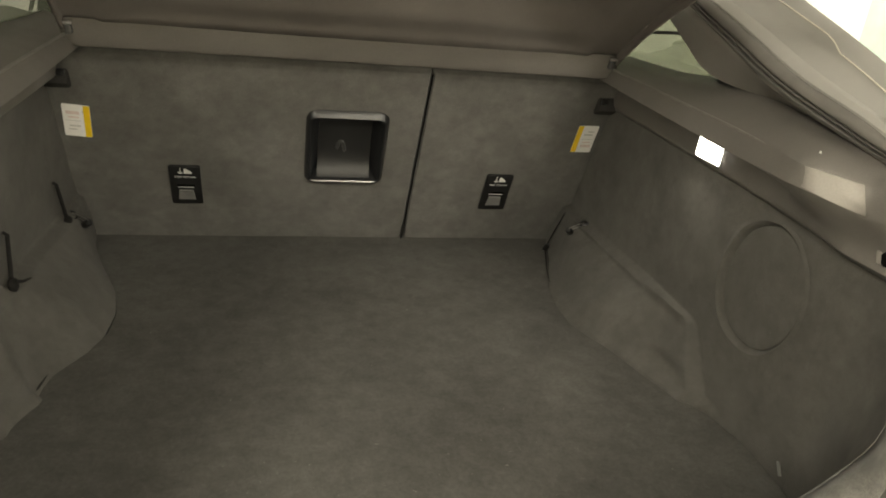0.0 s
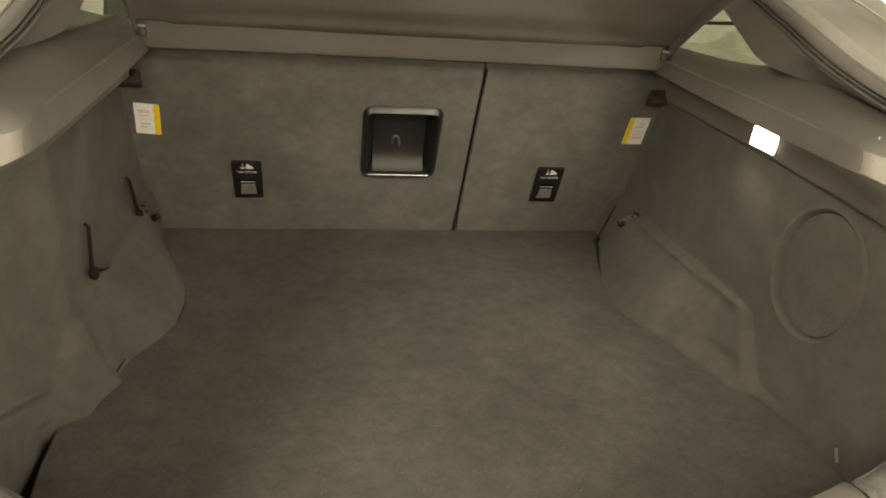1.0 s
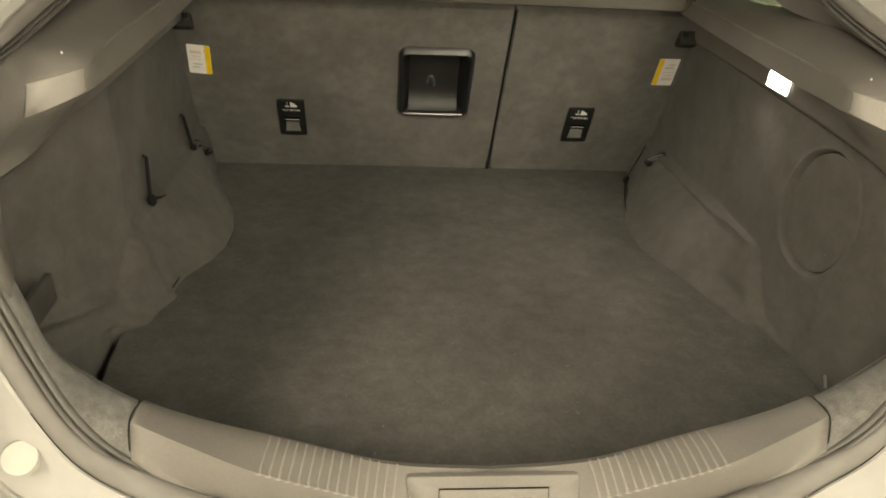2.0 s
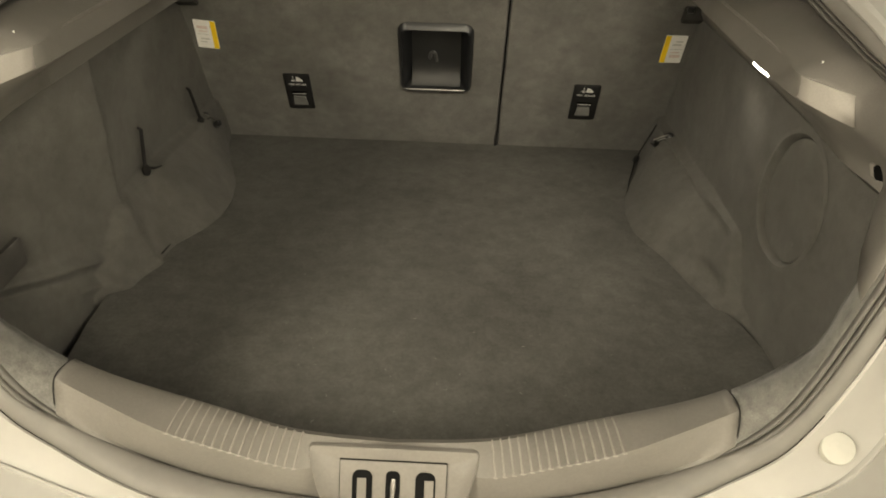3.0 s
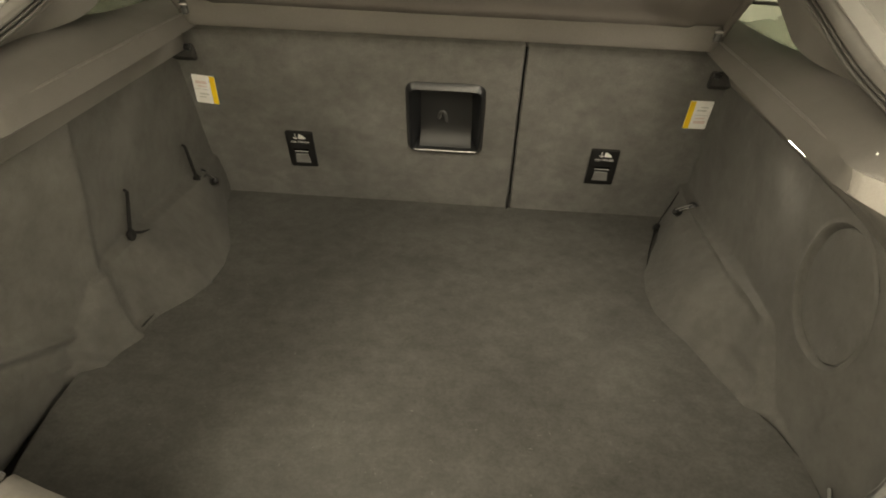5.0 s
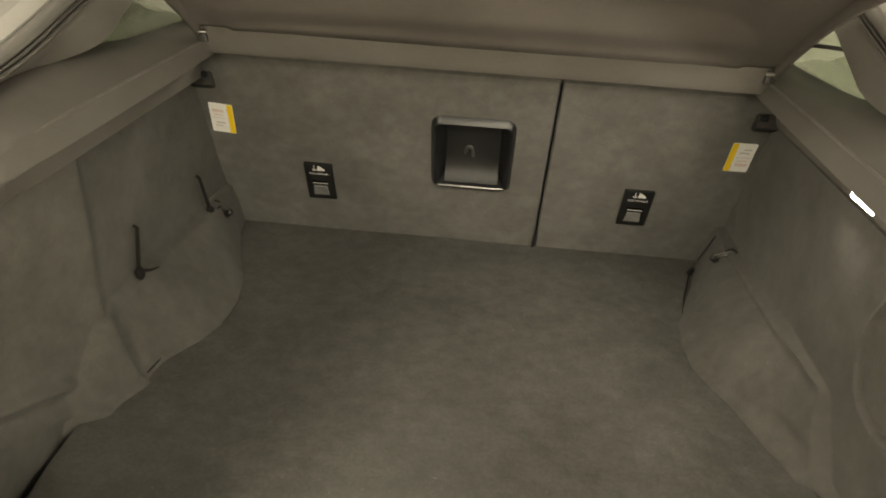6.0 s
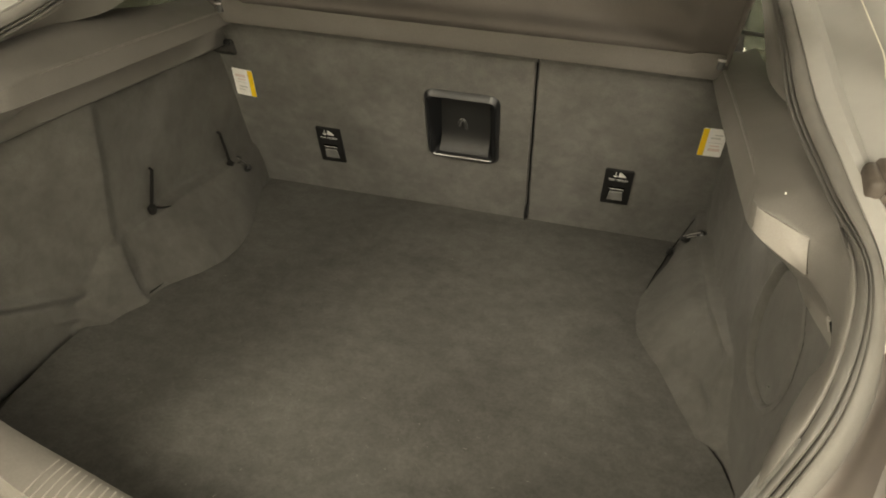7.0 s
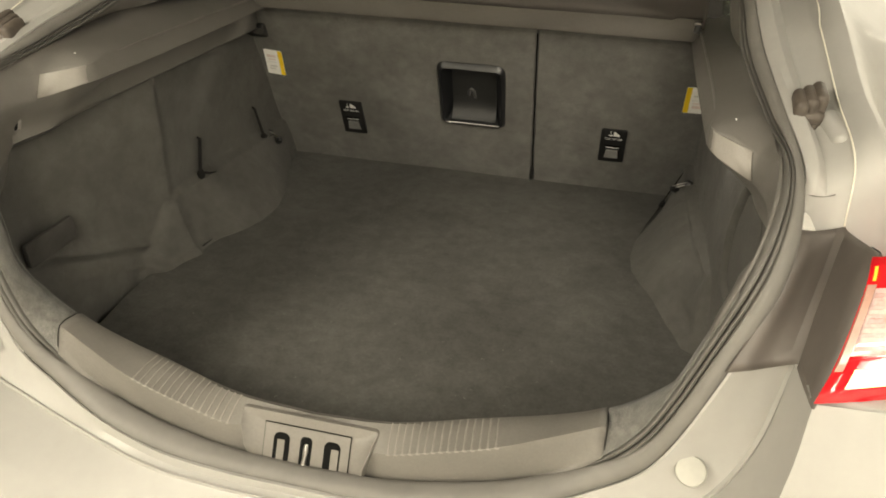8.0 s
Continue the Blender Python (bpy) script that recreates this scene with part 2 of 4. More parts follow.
def frame_at(origin, right, up):
    """A pose whose x is right, y is up and z points out of the surface."""
    r = Vector(right).normalized()
    u = Vector(up)
    u = (u - r * u.dot(r)).normalized()
    n = r.cross(u)
    return Matrix.Translation(origin) @ Matrix((r, u, n)).transposed().to_4x4()


def text_mesh(body, size, m):
    data = bpy.data.curves.new("letters", "FONT")
    data.body, data.size, data.align_x, data.align_y, data.extrude = body, size, "CENTER", "CENTER", 0.0002
    ob = bpy.data.objects.new("letters", data)
    me = bpy.data.meshes.new_from_object(ob)
    bpy.data.objects.remove(ob)
    bm = bmesh.new()
    bm.from_mesh(me)
    bpy.data.meshes.remove(me)
    bmesh.ops.transform(bm, matrix=m, verts=bm.verts)
    return bm


def smoothstep(a, b, x):
    t = max(0.0, min(1.0, (x - a) / (b - a)))
    return t * t * (3 - 2 * t)


def interp(x, table):
    """Straight steps through rows of (x, value), x rising."""
    if x <= table[0][0]:
        return table[0][1]
    for (a, va), (b, vb) in zip(table, table[1:]):
        if x <= b:
            return va + (vb - va) * (x - a) / (b - a)
    return table[-1][1]


# ---- guiding curves of the opening, half of the car, from the middle of the sill upwards ----
SEAL_IN = spline([(0, -.406, .054), (.10, -.403, .056), (.19, -.395, .068), (.27, -.383, .085), (.34, -.376, .12), (.392, -.374, .185), (.439, -.356, .298),
                  (.469, -.332, .386), (.49, -.253, .444), (.487, -.131, .466), (.469, .022, .503), (.473, .172, .548), (.468, .33, .60), (.455, .50, .65)])
SEAL_OUT = spline([(0, -.437, .050), (.10, -.437, .051), (.19, -.433, .058), (.27, -.42, .075), (.344, -.398, .098), (.408, -.386, .147), (.459, -.372, .268),
                   (.503, -.328, .37), (.512, -.235, .444), (.494, -.134, .488), (.486, -.002, .52), (.482, .141, .565), (.477, .33, .62), (.463, .50, .67)])
SILL_EDGE = spline([(0, -.368, .101), (.104, -.370, .112), (.202, -.358, .131), (.298, -.341, .146), (.355, -.331, .163), (.395, -.328, .19), (.43, -.326, .227), (.448, -.315, .271), (.468, -.301, .317)])
SILL_FOLD = spline([(0, -.385, .092), (.06, -.387, .090), (.10, -.402, .094), (.17, -.403, .116), (.235, -.397, .134), (.30, -.379, .151), (.352, -.362, .164)])
SEAM_F = 4 / 8  # where the sill plate ends on SILL_EDGE
SIDES = (-1, 1)

# ---- floor of the cargo space ----
FLOOR_SIDE = [(.72, .535), (.66, .510), (.60, .482), (.53, .456), (.45, .424), (.38, .405), (.31, .405), (.26, .428), (.20, .462), (.13, .486), (.08, .496), (.05, .502), (.02, .508), (-.05, .511), (-.15, .508), (-.22, .49), (-.27, .455), (-.31, .40), (-.345, .30), (-.36, .2), (-.368, .1)]


def floor_panel():
    left, right = [], []
    for y, x in FLOOR_SIDE:
        right.append((x + .021 * smoothstep(.05, -.02, y) * smoothstep(-.30, -.2, y), y))
        gap = 0.019 * smoothstep(.05, -.20, y) * smoothstep(-.30, -.2, y)
        left.append((-(x - gap), y))
    outline = [(.53, .775), *right, (0, -.37), *left[::-1], (-.53, .775)]
    bm = bmesh.new()
    rings = []
    for inset, z in ((0.0, -.02), (0.0, -.004), (.003, -.0004), (.006, 0.0), (.014, 0.0)):
        rings.append([bm.verts.new((x - math.copysign(inset, x) if abs(x) > .01 else x, y, z)) for x, y in outline])
    for a, b in zip(rings, rings[1:]):
        for k in range(len(a)):
            j = (k + 1) % len(a)
            bm.faces.new((a[k], a[j], b[j], b[k]))
    bm.faces.new(rings[-1])
    return bm


solid("floor", floor_panel(), FLOOR_CARPET, "dark grey carpeted cargo floor, dusty and slightly worn", "carpet floor", kind="structure", smooth=False)
solid("floor_base", block(1.16, 1.3, .02, pose(0, .22, -.034)), DARK_FELT, "black felt under the carpeted cargo floor", "floor base", kind="structure", smooth=False)

# ---- felt side linings with the wheel arch bulge ----
TRIM_LOW = [(-.25, .335), (-.197, .328), (-.075, .344), (.05, .348), (.185, .351), (.347, .354), (.526, .357), (.72, .36)]
REAR_EDGE = [(0.0, .36, -.325), (.16, .36, -.325), (.19, .395, -.326), (.227, .43, -.324), (.271, .448, -.313), (.317, .468, -.299), (.36, .478, -.275)]


WALL_X_LEFT = [(-.15, .552), (0, .528), (.120, .503), (.130, .5035), (.138, .512), (.16, .519), (.32, .528), (.55, .525), (.72, .52)]
WALL_X_RIGHT = [(-.15, .531), (0, .526), (.125, .515), (.145, .515), (.30, .518), (.55, .518), (.72, .52)]
ARCH_RIGHT = [(.043, .0), (.0455, .001), (.061, .0255), (.0635, .0270), (.09, .030), (.14, .044), (.20, .068), (.26, .101), (.31, .120), (.38, .124), (.45, .113), (.53, .086), (.60, .062), (.66, .045), (.72, .03)]
ARCH_LEFT = [(.010, .0), (.014, .002), (.044, .0335), (.050, .0355), (.09, .038), (.14, .047), (.19, .064), (.25, .102), (.30, .120), (.38, .122), (.45, .110), (.53, .078), (.60, .050), (.66, .028), (.72, .015)]


OVAL_Y, OVAL_Z, OVAL_U, OVAL_V, OVAL_TILT = .008, .225, .079, .094, radians(13)


def oval_radius(y, z):
    """1 on the edge of the oval opening of the right lining."""
    p, q = OVAL_Y - y, z - OVAL_Z
    c, n = math.cos(OVAL_TILT), math.sin(OVAL_TILT)
    return math.hypot((p * c - q * n) / OVAL_U, (p * n + q * c) / OVAL_V)


def lining_waves(y, z, side):
    """Slow unevenness of the felt."""
    return .0030 * noise.noise((y * 9, z * 9, side * 3.0)) + .0014 * noise.noise((y * 28, z * 28, side * 5.0))


def lining_sheet(side):
    ys = [.72 - .0075 * k for k in range(73)] + [.17 - .0035 * k for k in range(1, 85)] + [-.124 - .0075 * k for k in range(1, 18)]
    heights = [-.03, -.012, -.004, 0] + [.0035 * k for k in range(1, 25)] + [.084 + .0018 * k for k in range(1, 24)] + [.1254 + .0035 * k for k in range(1, 6)]
    rows = []
    for level in range(len(heights) + 44):
        row = []
        for u in ys:
            top = interp(u, TRIM_LOW) + .012
            z = heights[level] if level < len(heights) else heights[-1] + (top - heights[-1]) * (level - len(heights) + 1) / 44
            ridge = .110 - .006 * smoothstep(.2, .5, u)
            # the columns lean forward with height round the rear end of the arch
            y = u + .58 * min(max(z, 0.0), ridge) * smoothstep(-.12, .04, u) * smoothstep(.40, .10, u)
            wall = interp(y, WALL_X_LEFT if side < 0 else WALL_X_RIGHT)
            deep = interp(u - .26 * min(max(z, 0.0), ridge) * smoothstep(.055, .03, u), ARCH_LEFT) if side < 0 else interp(u, ARCH_RIGHT)
            up = max(0.0, z) / ridge
            lean = .70 + .12 * smoothstep(.16, .34, u) - .16 * smoothstep(.42, .58, u)
            keep = (1 - lean * min(up, 1.0)) * (1 - smoothstep(.97, 1.05, up))
            x = wall - deep * keep
            along = smoothstep(.05, .09, u - (.02 if side < 0 else 0)) * (smoothstep(.62, .50, u) if side < 0 else smoothstep(.64, .56, u))
            strong = (.75 + .35 * smoothstep(.42, .16, u)) * (1.0 if side > 0 else .45)
            # welt along the ridge and the shallow hollow under it
            if side > 0:
                x -= .0088 * math.exp(-((z - ridge * 1.02) / .0028) ** 2) * along * strong
                x += .0125 * math.exp(-((z - ridge * .89) / .0085) ** 2) * smoothstep(.62, .54, u) * (.25 + .75 * smoothstep(.17, .33, u)) * smoothstep(.06, .10, u)
            else:
                x -= .0085 * math.exp(-((z - ridge * 1.03) / .0040) ** 2) * along * strong
                x += .0020 * math.exp(-((z - ridge * .93) / .0055) ** 2) * along * strong
            # skirt on the floor with a hollow above it at the rear end
            reach = smoothstep(.0, .05, u) * smoothstep(.27, .13, u)
            x -= (.013 if side > 0 else .008) * (1 - smoothstep(.004, .014, z)) * reach
            x += (.010 if side > 0 else .0) * math.exp(-((u - .115) / .040) ** 2 - ((z - .026) / .013) ** 2)
            if side < 0:
                x -= .008 * math.exp(-((u - .29) / .06) ** 2 - ((z - .028) / .022) ** 2)
            # folds in the felt behind the arch
            behind = smoothstep(.075, .02, y) * smoothstep(-.20, -.10, y)
            fold = math.exp(-((z - .056 + .37 * (y - .035)) / .0095) ** 2) + .9 * math.exp(-((z - .018 + .35 * (y - .02)) / .010) ** 2) - .7 * math.exp(-((z - .036 + .38 * (y - .03)) / .008) ** 2)
            x -= (.017 if side < 0 else .0) * fold * behind
            if side < 0:
                x -= max(0, x - .517) * (1 - smoothstep(.01, .13, z)) * smoothstep(.05, -.02, u)
            x += lining_waves(y, z, side)
            if side > 0:
                x += .016 * (1 - smoothstep(1.03, 1.10, oval_radius(y, z)))
            rear = smoothstep(-.15, -.25, u)
            if rear:
                ex, ey = interp(z, [(a, b) for a, b, c in REAR_EDGE]), interp(z, [(a, c) for a, b, c in REAR_EDGE])
                x = x + (ex - x) * rear ** 1.6
                y = y + (ey - y) * rear
            row.append((x * side, y, z))
        rows.append(row)
    return loft(rows)


def oval_ring(grow, depth, shift=0.0, n=64):
    """A ring round the oval, depth behind the face of the right lining; it leans deeper towards the front."""
    ring = []
    for k in range(n):
        a = math.tau * k / n
        u, v = OVAL_U * grow * math.cos(a), OVAL_V * grow * math.sin(a)
        c, e = math.cos(OVAL_TILT), math.sin(OVAL_TILT)
        y, z = OVAL_Y - (u * c + v * e), OVAL_Z + (-u * e + v * c)
        ring.append(Vector((interp(y, WALL_X_RIGHT) + lining_waves(y, z, 1) + depth - shift * math.cos(a), y, z)))
    return ring


def oval_stack(rows, cap=False):
    bm = loft(rows, closed=True)
    if cap:
        bm.verts.ensure_lookup_table()
        n = len(rows[-1])
        bm.faces.new(bm.verts[-n:])
    return bm


LINING_LABEL = "dark grey felt side lining bulging over the wheel arch"
for side, where in ((-1, "left"), (1, "right")):
    wall = solid("wall_" + where, lining_sheet(side), LINING, LINING_LABEL, "side lining", kind="structure")
    thick(wall, .004, 1.0)
    corner_rows = []
    for k in range(15):
        f = SEAM_F + (1 - SEAM_F) * k / 14
        a = at_fraction(SILL_EDGE, f)
        g = (at_fraction(SILL_EDGE, f).z - .163) / (.317 - .163)
        b = at_fraction(SEAL_IN, (4.18 + 2.35 * max(0, g)) / 13)
        mid = a.lerp(b, .5) + Vector((-.004, -.004, .008))
        inner = a + Vector((.010, .010, -.012)) * (1 - .8 * max(0, g))
        corner_rows.append(flip([inner, a.lerp(inner, .3) + Vector((-.001, 0, .002)), a, a.lerp(mid, .5) + Vector((0, 0, .003)), mid, b], side))
    corner = thing("corner_lining", "fuzzy grey felt corner piece beside the sill plate", "felt corner", "felt corners of the opening")
    thick(part("felt", loft([r[2:] for r in corner_rows]), CORNER_FELT, corner), .004, 0)
    thick(part("turned_edge", loft([r[:3] for r in corner_rows]), CORNER_FELT, corner, "turned-down felt edge"), .004, 0)
cover = thing("oval_cover", "oval felt-covered access lid in the side lining", "access lid")
part("rim", oval_stack([oval_ring(1.15, -.0008), oval_ring(1.10, -.0014), oval_ring(1.070, -.0024), oval_ring(1.045, -.0006), oval_ring(1.030, .003), oval_ring(1.012, .0065, .002), oval_ring(1.0, .014)]), LINING, cover, "felt rim sunk round the lid")
part("panel", oval_stack([oval_ring(.994, .013), oval_ring(.992, .0075, .002), oval_ring(.975, .0058, .002), oval_ring(.90, .0052, .002), oval_ring(.6, .0048, .0015), oval_ring(.3, .0046, .001)], True), LINING, cover)

# ---- rear seat backs ----
SEAT_U = Vector((0, -.485, 1)).normalized()
SEAT = frame_at((0, .728, 0), (1, 0, 0), SEAT_U)  # x across, y up the back, z out of it
SEAT_H = .455


def seat_panel(x0, x1, hole=None, seed=0.0):
    xs = {round(x0 + (x1 - x0) * k / 40, 4) for k in range(41)} | {x0 + .004, x0 + .012, x1 - .004, x1 - .012}
    us = {round(-.03 + (SEAT_H + .03) * k / 34, 4) for k in range(35)} | {SEAT_H - .004, SEAT_H - .012, .003, .008, .020, .034, .048}
    if hole:
        xs = {x for x in xs if min(abs(x - hole[0]), abs(x - hole[1])) > .006} | set(hole[:2])
        us = {u for u in us if min(abs(u - hole[2]), abs(u - hole[3])) > .006} | set(hole[2:])
    xs, us = sorted(xs), sorted(us)

    def depth(d, r=.011):
        return 0 if d >= r else -(r - math.sqrt(max(0, r * r - (r - d) ** 2)))
    bm = bmesh.new()
    grid = []
    for u in us:
        row = []
        for x in xs:
            lump = .002 * noise.noise((x * 6 + seed, u * 6, 0)) + .0008 * noise.noise((x * 25 + seed, u * 25, 1))
            n = depth(x - x0, .011 if x0 < -.5 else .006) + depth(x1 - x, .011 if x1 > .5 else .006) + depth(SEAT_H - u) + lump
            row.append(bm.verts.new(SEAT @ Vector((x, u, n))))
        grid.append(row)
    for j in range(len(us) - 1):
        for i in range(len(xs) - 1):
            if hole and hole[0] <= xs[i] and xs[i + 1] <= hole[1] and hole[2] <= us[j] and us[j + 1] <= hole[3]:
                continue
            bm.faces.new((grid[j][i], grid[j][i + 1], grid[j + 1][i + 1], grid[j + 1][i]))
    rim = [grid[0][i] for i in range(len(xs))] + [grid[j][-1] for j in range(1, len(us))] + [grid[-1][i] for i in range(len(xs) - 2, -1, -1)] + [grid[j][0] for j in range(len(us) - 2, 0, -1)]
    back = [bm.verts.new(v.co + SEAT.to_3x3() @ Vector((0, 0, -.07))) for v in rim]
    for k in range(len(rim)):
        j = (k + 1) % len(rim)
        bm.faces.new((rim[j], rim[k], back[k], back[j]))
    bm.faces.new(back)
    return bm


def tether_cover(parent, x):
    """Black anchor cover with its pictogram, its lettering and the small grey flap."""
    m = SEAT @ pose(x, .1555, .001)
    w, h = .059, .104
    plate = part("tether_cover", stacked([(rounded_ring(w, h, .004), 0), (rounded_ring(w, h, .004), .0035), (rounded_ring(w - .004, h - .004, .003), .005)], m), BLACK, parent, "black plastic tether anchor cover")
    flap = bmesh.new()
    vs = [flap.verts.new(m @ Vector(p)) for p in ((-.0165, -.038, .0055), (.0165, -.038, .0055), (.0132, -.010, .009), (-.0132, -.010, .009), (-.0165, -.038, .0045), (.0165, -.038, .0045), (.0132, -.010, .0045), (-.0132, -.010, .0045))]
    for q in ((0, 1, 2, 3), (0, 4, 5, 1), (1, 5, 6, 2), (2, 6, 7, 3), (3, 7, 4, 0)):
        flap.faces.new([vs[k] for k in q])
    part("flap", flap, GREY_PLASTIC, plate, "grey plastic flap", smooth=False)
    part("slot_line", block(.030, .0010, .001, m @ pose(0, -.003, .0055)), WHITE_INK, plate, "thin white line", smooth=False)
    part("slot", block(.032, .0055, .0006, m @ pose(0, .0006, .0052)), MATT_BLACK, plate, "dark slot over the flap", smooth=False)
    part("lettering", text_mesh("TOP TETHER", .0070, m @ pose(0, .0240, .0053)), WHITE_INK, plate, "white lettering", smooth=False)
    icon = bmesh.new()
    # an anchor beside a child seat
    block(.0013, .014, .0006, m @ pose(-.0075, .0415, .0054), bm=icon)
    tube([m @ Vector((-.0075 + .0045 * math.sin(a), .0390 - .0045 * math.cos(a), .0056)) for a in (-1.3, -.8, -.3, 0, .3, .8, 1.3)], .0009, 5, icon)
    fan = [icon.verts.new(m @ Vector(p)) for p in ((-.0015, .0340, .0056), (.0140, .0340, .0056), (.0135, .0380, .0056), (.0085, .0430, .0056), (.0025, .0475, .0056), (-.0005, .0475, .0056))]
    icon.faces.new(fan)
    part("pictogram", icon, WHITE_INK, plate, "white anchor and child seat sign", smooth=False)


def warning_label(side):
    """Paper label with a yellow edge, stuck on the seat back."""
    x, u, w, h, turn = (-.4874, .3083, .0455, .0730, -5) if side < 0 else (.4870, .3147, .0440, .0715, 1)
    m = SEAT @ pose(x, u, .0012, 0, 0, turn)
    ob = thing("warning_label", "white paper warning label with a yellow edge stripe", "label", "warning labels on the seat backs")
    ob.matrix_world = m
    bpy.context.view_layer.update()
    part("paper", stacked([(rounded_ring(w, h, .003), 0), (rounded_ring(w, h, .003), .0006)], m), PAPER, ob, "white paper")
    part("yellow_stripe", block(.0105, h - .002, .0005, m @ pose(-side * (w / 2 - .0056), 0, .0008)), YELLOW, ob, "yellow stripe", smooth=False)
    for dx, dy, sw, sh, ink in ((.006, .018, .022, .007, PINK_INK), (.005, .008, .018, .003, PINK_INK), (.006, .0, .026, .0012, GREY_INK), (.004, -.012, .018, .004, GREY_INK), (.008, -.02, .014, .003, GREY_INK), (-.012, .022, .005, .005, GREY_INK)):
        part("print_bar", block(sw, sh, .0003, m @ pose(side * dx, dy * (1 if side < 0 else -1), .0008)), ink, ob, smooth=False)


seat_left = thing("rear_seat_back", "wide dark grey carpeted seat back, mottled pile, with a pocket", "seat back", "rear seat backs")
part("back_panel", seat_panel(-.532, .1402, (-.078, .068, .173, .353)), SEAT_CARPET, seat_left)
seat_right = thing("rear_seat_back", "narrow dark grey carpeted seat back, mottled pile", "seat back", "rear seat backs")
part("back_panel", seat_panel(.1432, .532, None, 7.0), SEAT_CARPET, seat_right)
tether_cover(seat_left, -.315)
tether_cover(seat_right, .330)

# pocket with a pull handle in the wide seat back
pocket_m = SEAT @ pose(-.005, .2630, 0)
PW, PH = .162, .195
POCKET_STEPS = [(0, 0, -.006), (.0003, .0004, -.003), (.0012, .0018, -.0005), (.0070, .0110, .0100), (.0085, .0130, .0112), (.0105, .0150, .0108), (.0125, .0168, .0085), (.0150, .0182, .0030), (.0260, .0205, -.030), (.0290, .0235, -.035)]  # inset at the sides, above and below, height
pocket = part("pocket", stacked([(rounded_ring(PW - 2 * e, PH - 2 * d, .024 - d * .7, 8), h) for e, d, h in POCKET_STEPS], pocket_m), POCKET_PLASTIC, seat_left, "glossy black plastic pocket frame")
SCOOP_CURVE = spline([(0, -.0800, .0005), (0, -.0740, -.0080), (0, -.0640, -.0175), (0, -.0520, -.0250), (0, -.0380, -.0298), (0, -.0200, -.0325), (0, .0100, -.0338), (0, .0785, -.0342)], 4)
scoop = loft([[pocket_m @ Vector((x, p.y, p.z)) for x in (-.0535, -.027, 0, .027, .0535)] for p in SCOOP_CURVE])
part("scoop", scoop, LIT_SCOOP_PLASTIC, pocket, "sloping bottom of the pocket, greyer to stand for its sheen")
# added steel strip in place of the reflection on the black lower lip
part("lip_highlight", tube([pocket_m @ Vector((-.066 + .0165 * k, -PH / 2 + .0180, .0098)) for k in range(9)], .0022, 8, taper=[.4, .9, 1, 1, 1, 1, 1, .9, .4]), STEEL, pocket, "steel strip standing for the highlight on the lower lip")
latch_path = spline([(-.0145, -.0290, 0), (-.0125, -.0140, 0), (-.0070, -.0090, 0), (-.0020, -.0150, 0), (.0015, -.0370, 0)], 4)
part("latch_mark", tube([pocket_m @ (p + Vector((0, 0, -.0325))) for p in latch_path], .0040, 8, taper=[.6] + [1] * (len(latch_path) - 2) + [.5]), DARK_PLASTIC, pocket, "small raised grey latch mark")

for side in SIDES:
    warning_label(side)

solid("bulkhead", block(1.06, .47, .012, SEAT @ pose(0, .215, -.082)), DARK_FELT, "dark felt bulkhead behind the seat backs", "bulkhead", kind="structure", smooth=False)

# dark blocks added beyond the seat backs to cover the bright gaps there
for side in SIDES:
    solid("gap_block", block(.090, .040, .73, pose(side * .495, .838, .341), .012, 3), DARK_FELT, "dark block added to close the bright gap beyond the seat back", "pillar", kind="structure")

# cord that hangs in the gap between the seat backs, with its shiny end
gap_cord = thing("gap_cord", "black cord with a shiny end between the seat backs", "cord")
part("cord", tube([SEAT @ Vector((0.1422 + .0005 * math.sin(k * 1.3), .45 - .45 * k / 24, -.003)) for k in range(25)], .0015, 8), MATT_BLACK, gap_cord)
part("clip", tube([SEAT @ Vector((.142 - .0008 * k, .052 - .012 * k, .002 + .0012 * k)) for k in range(5)], .0036, 8, taper=[.7, 1, 1, .9, .5]), BLACK, gap_cord, "glossy black plastic end")
# added sliver of chrome that draws the glint of the glossy end
part("glint_sliver", tube([SEAT @ Vector((.1405 - .0009 * k, .046 - .012 * k, .0055 + .0010 * k)) for k in range(3)], .0010, 6, taper=[.5, 1, .5]), CHROME, gap_cord, "chrome sliver standing for the glint on the cord end")

# ---- upper plastic trims with the ledge for the shelf ----
TRIM_SECTIONS = [  # y, then (x, z) of: low edge, lower crease, crest, ledge, foot of the pillar
    (.60, (.520, .358), (.452, .430), (.462, .450), (.50, .452), (.522, .462)),
    (.47, (.518, .356), (.446, .426), (.457, .448), (.495, .453), (.520, .464)),
    (.31, (.517, .353), (.441, .422), (.454, .446), (.492, .456), (.518, .470)),
    (.15, (.515, .350), (.437, .419), (.450, .444), (.488, .462), (.514, .486)),
    (.02, (.514, .347), (.434, .417), (.445, .443), (.482, .463), (.505, .482)),
    (-.07, (.513, .344), (.432, .417), (.438, .442), (.474, .460), (.496, .474)),
]


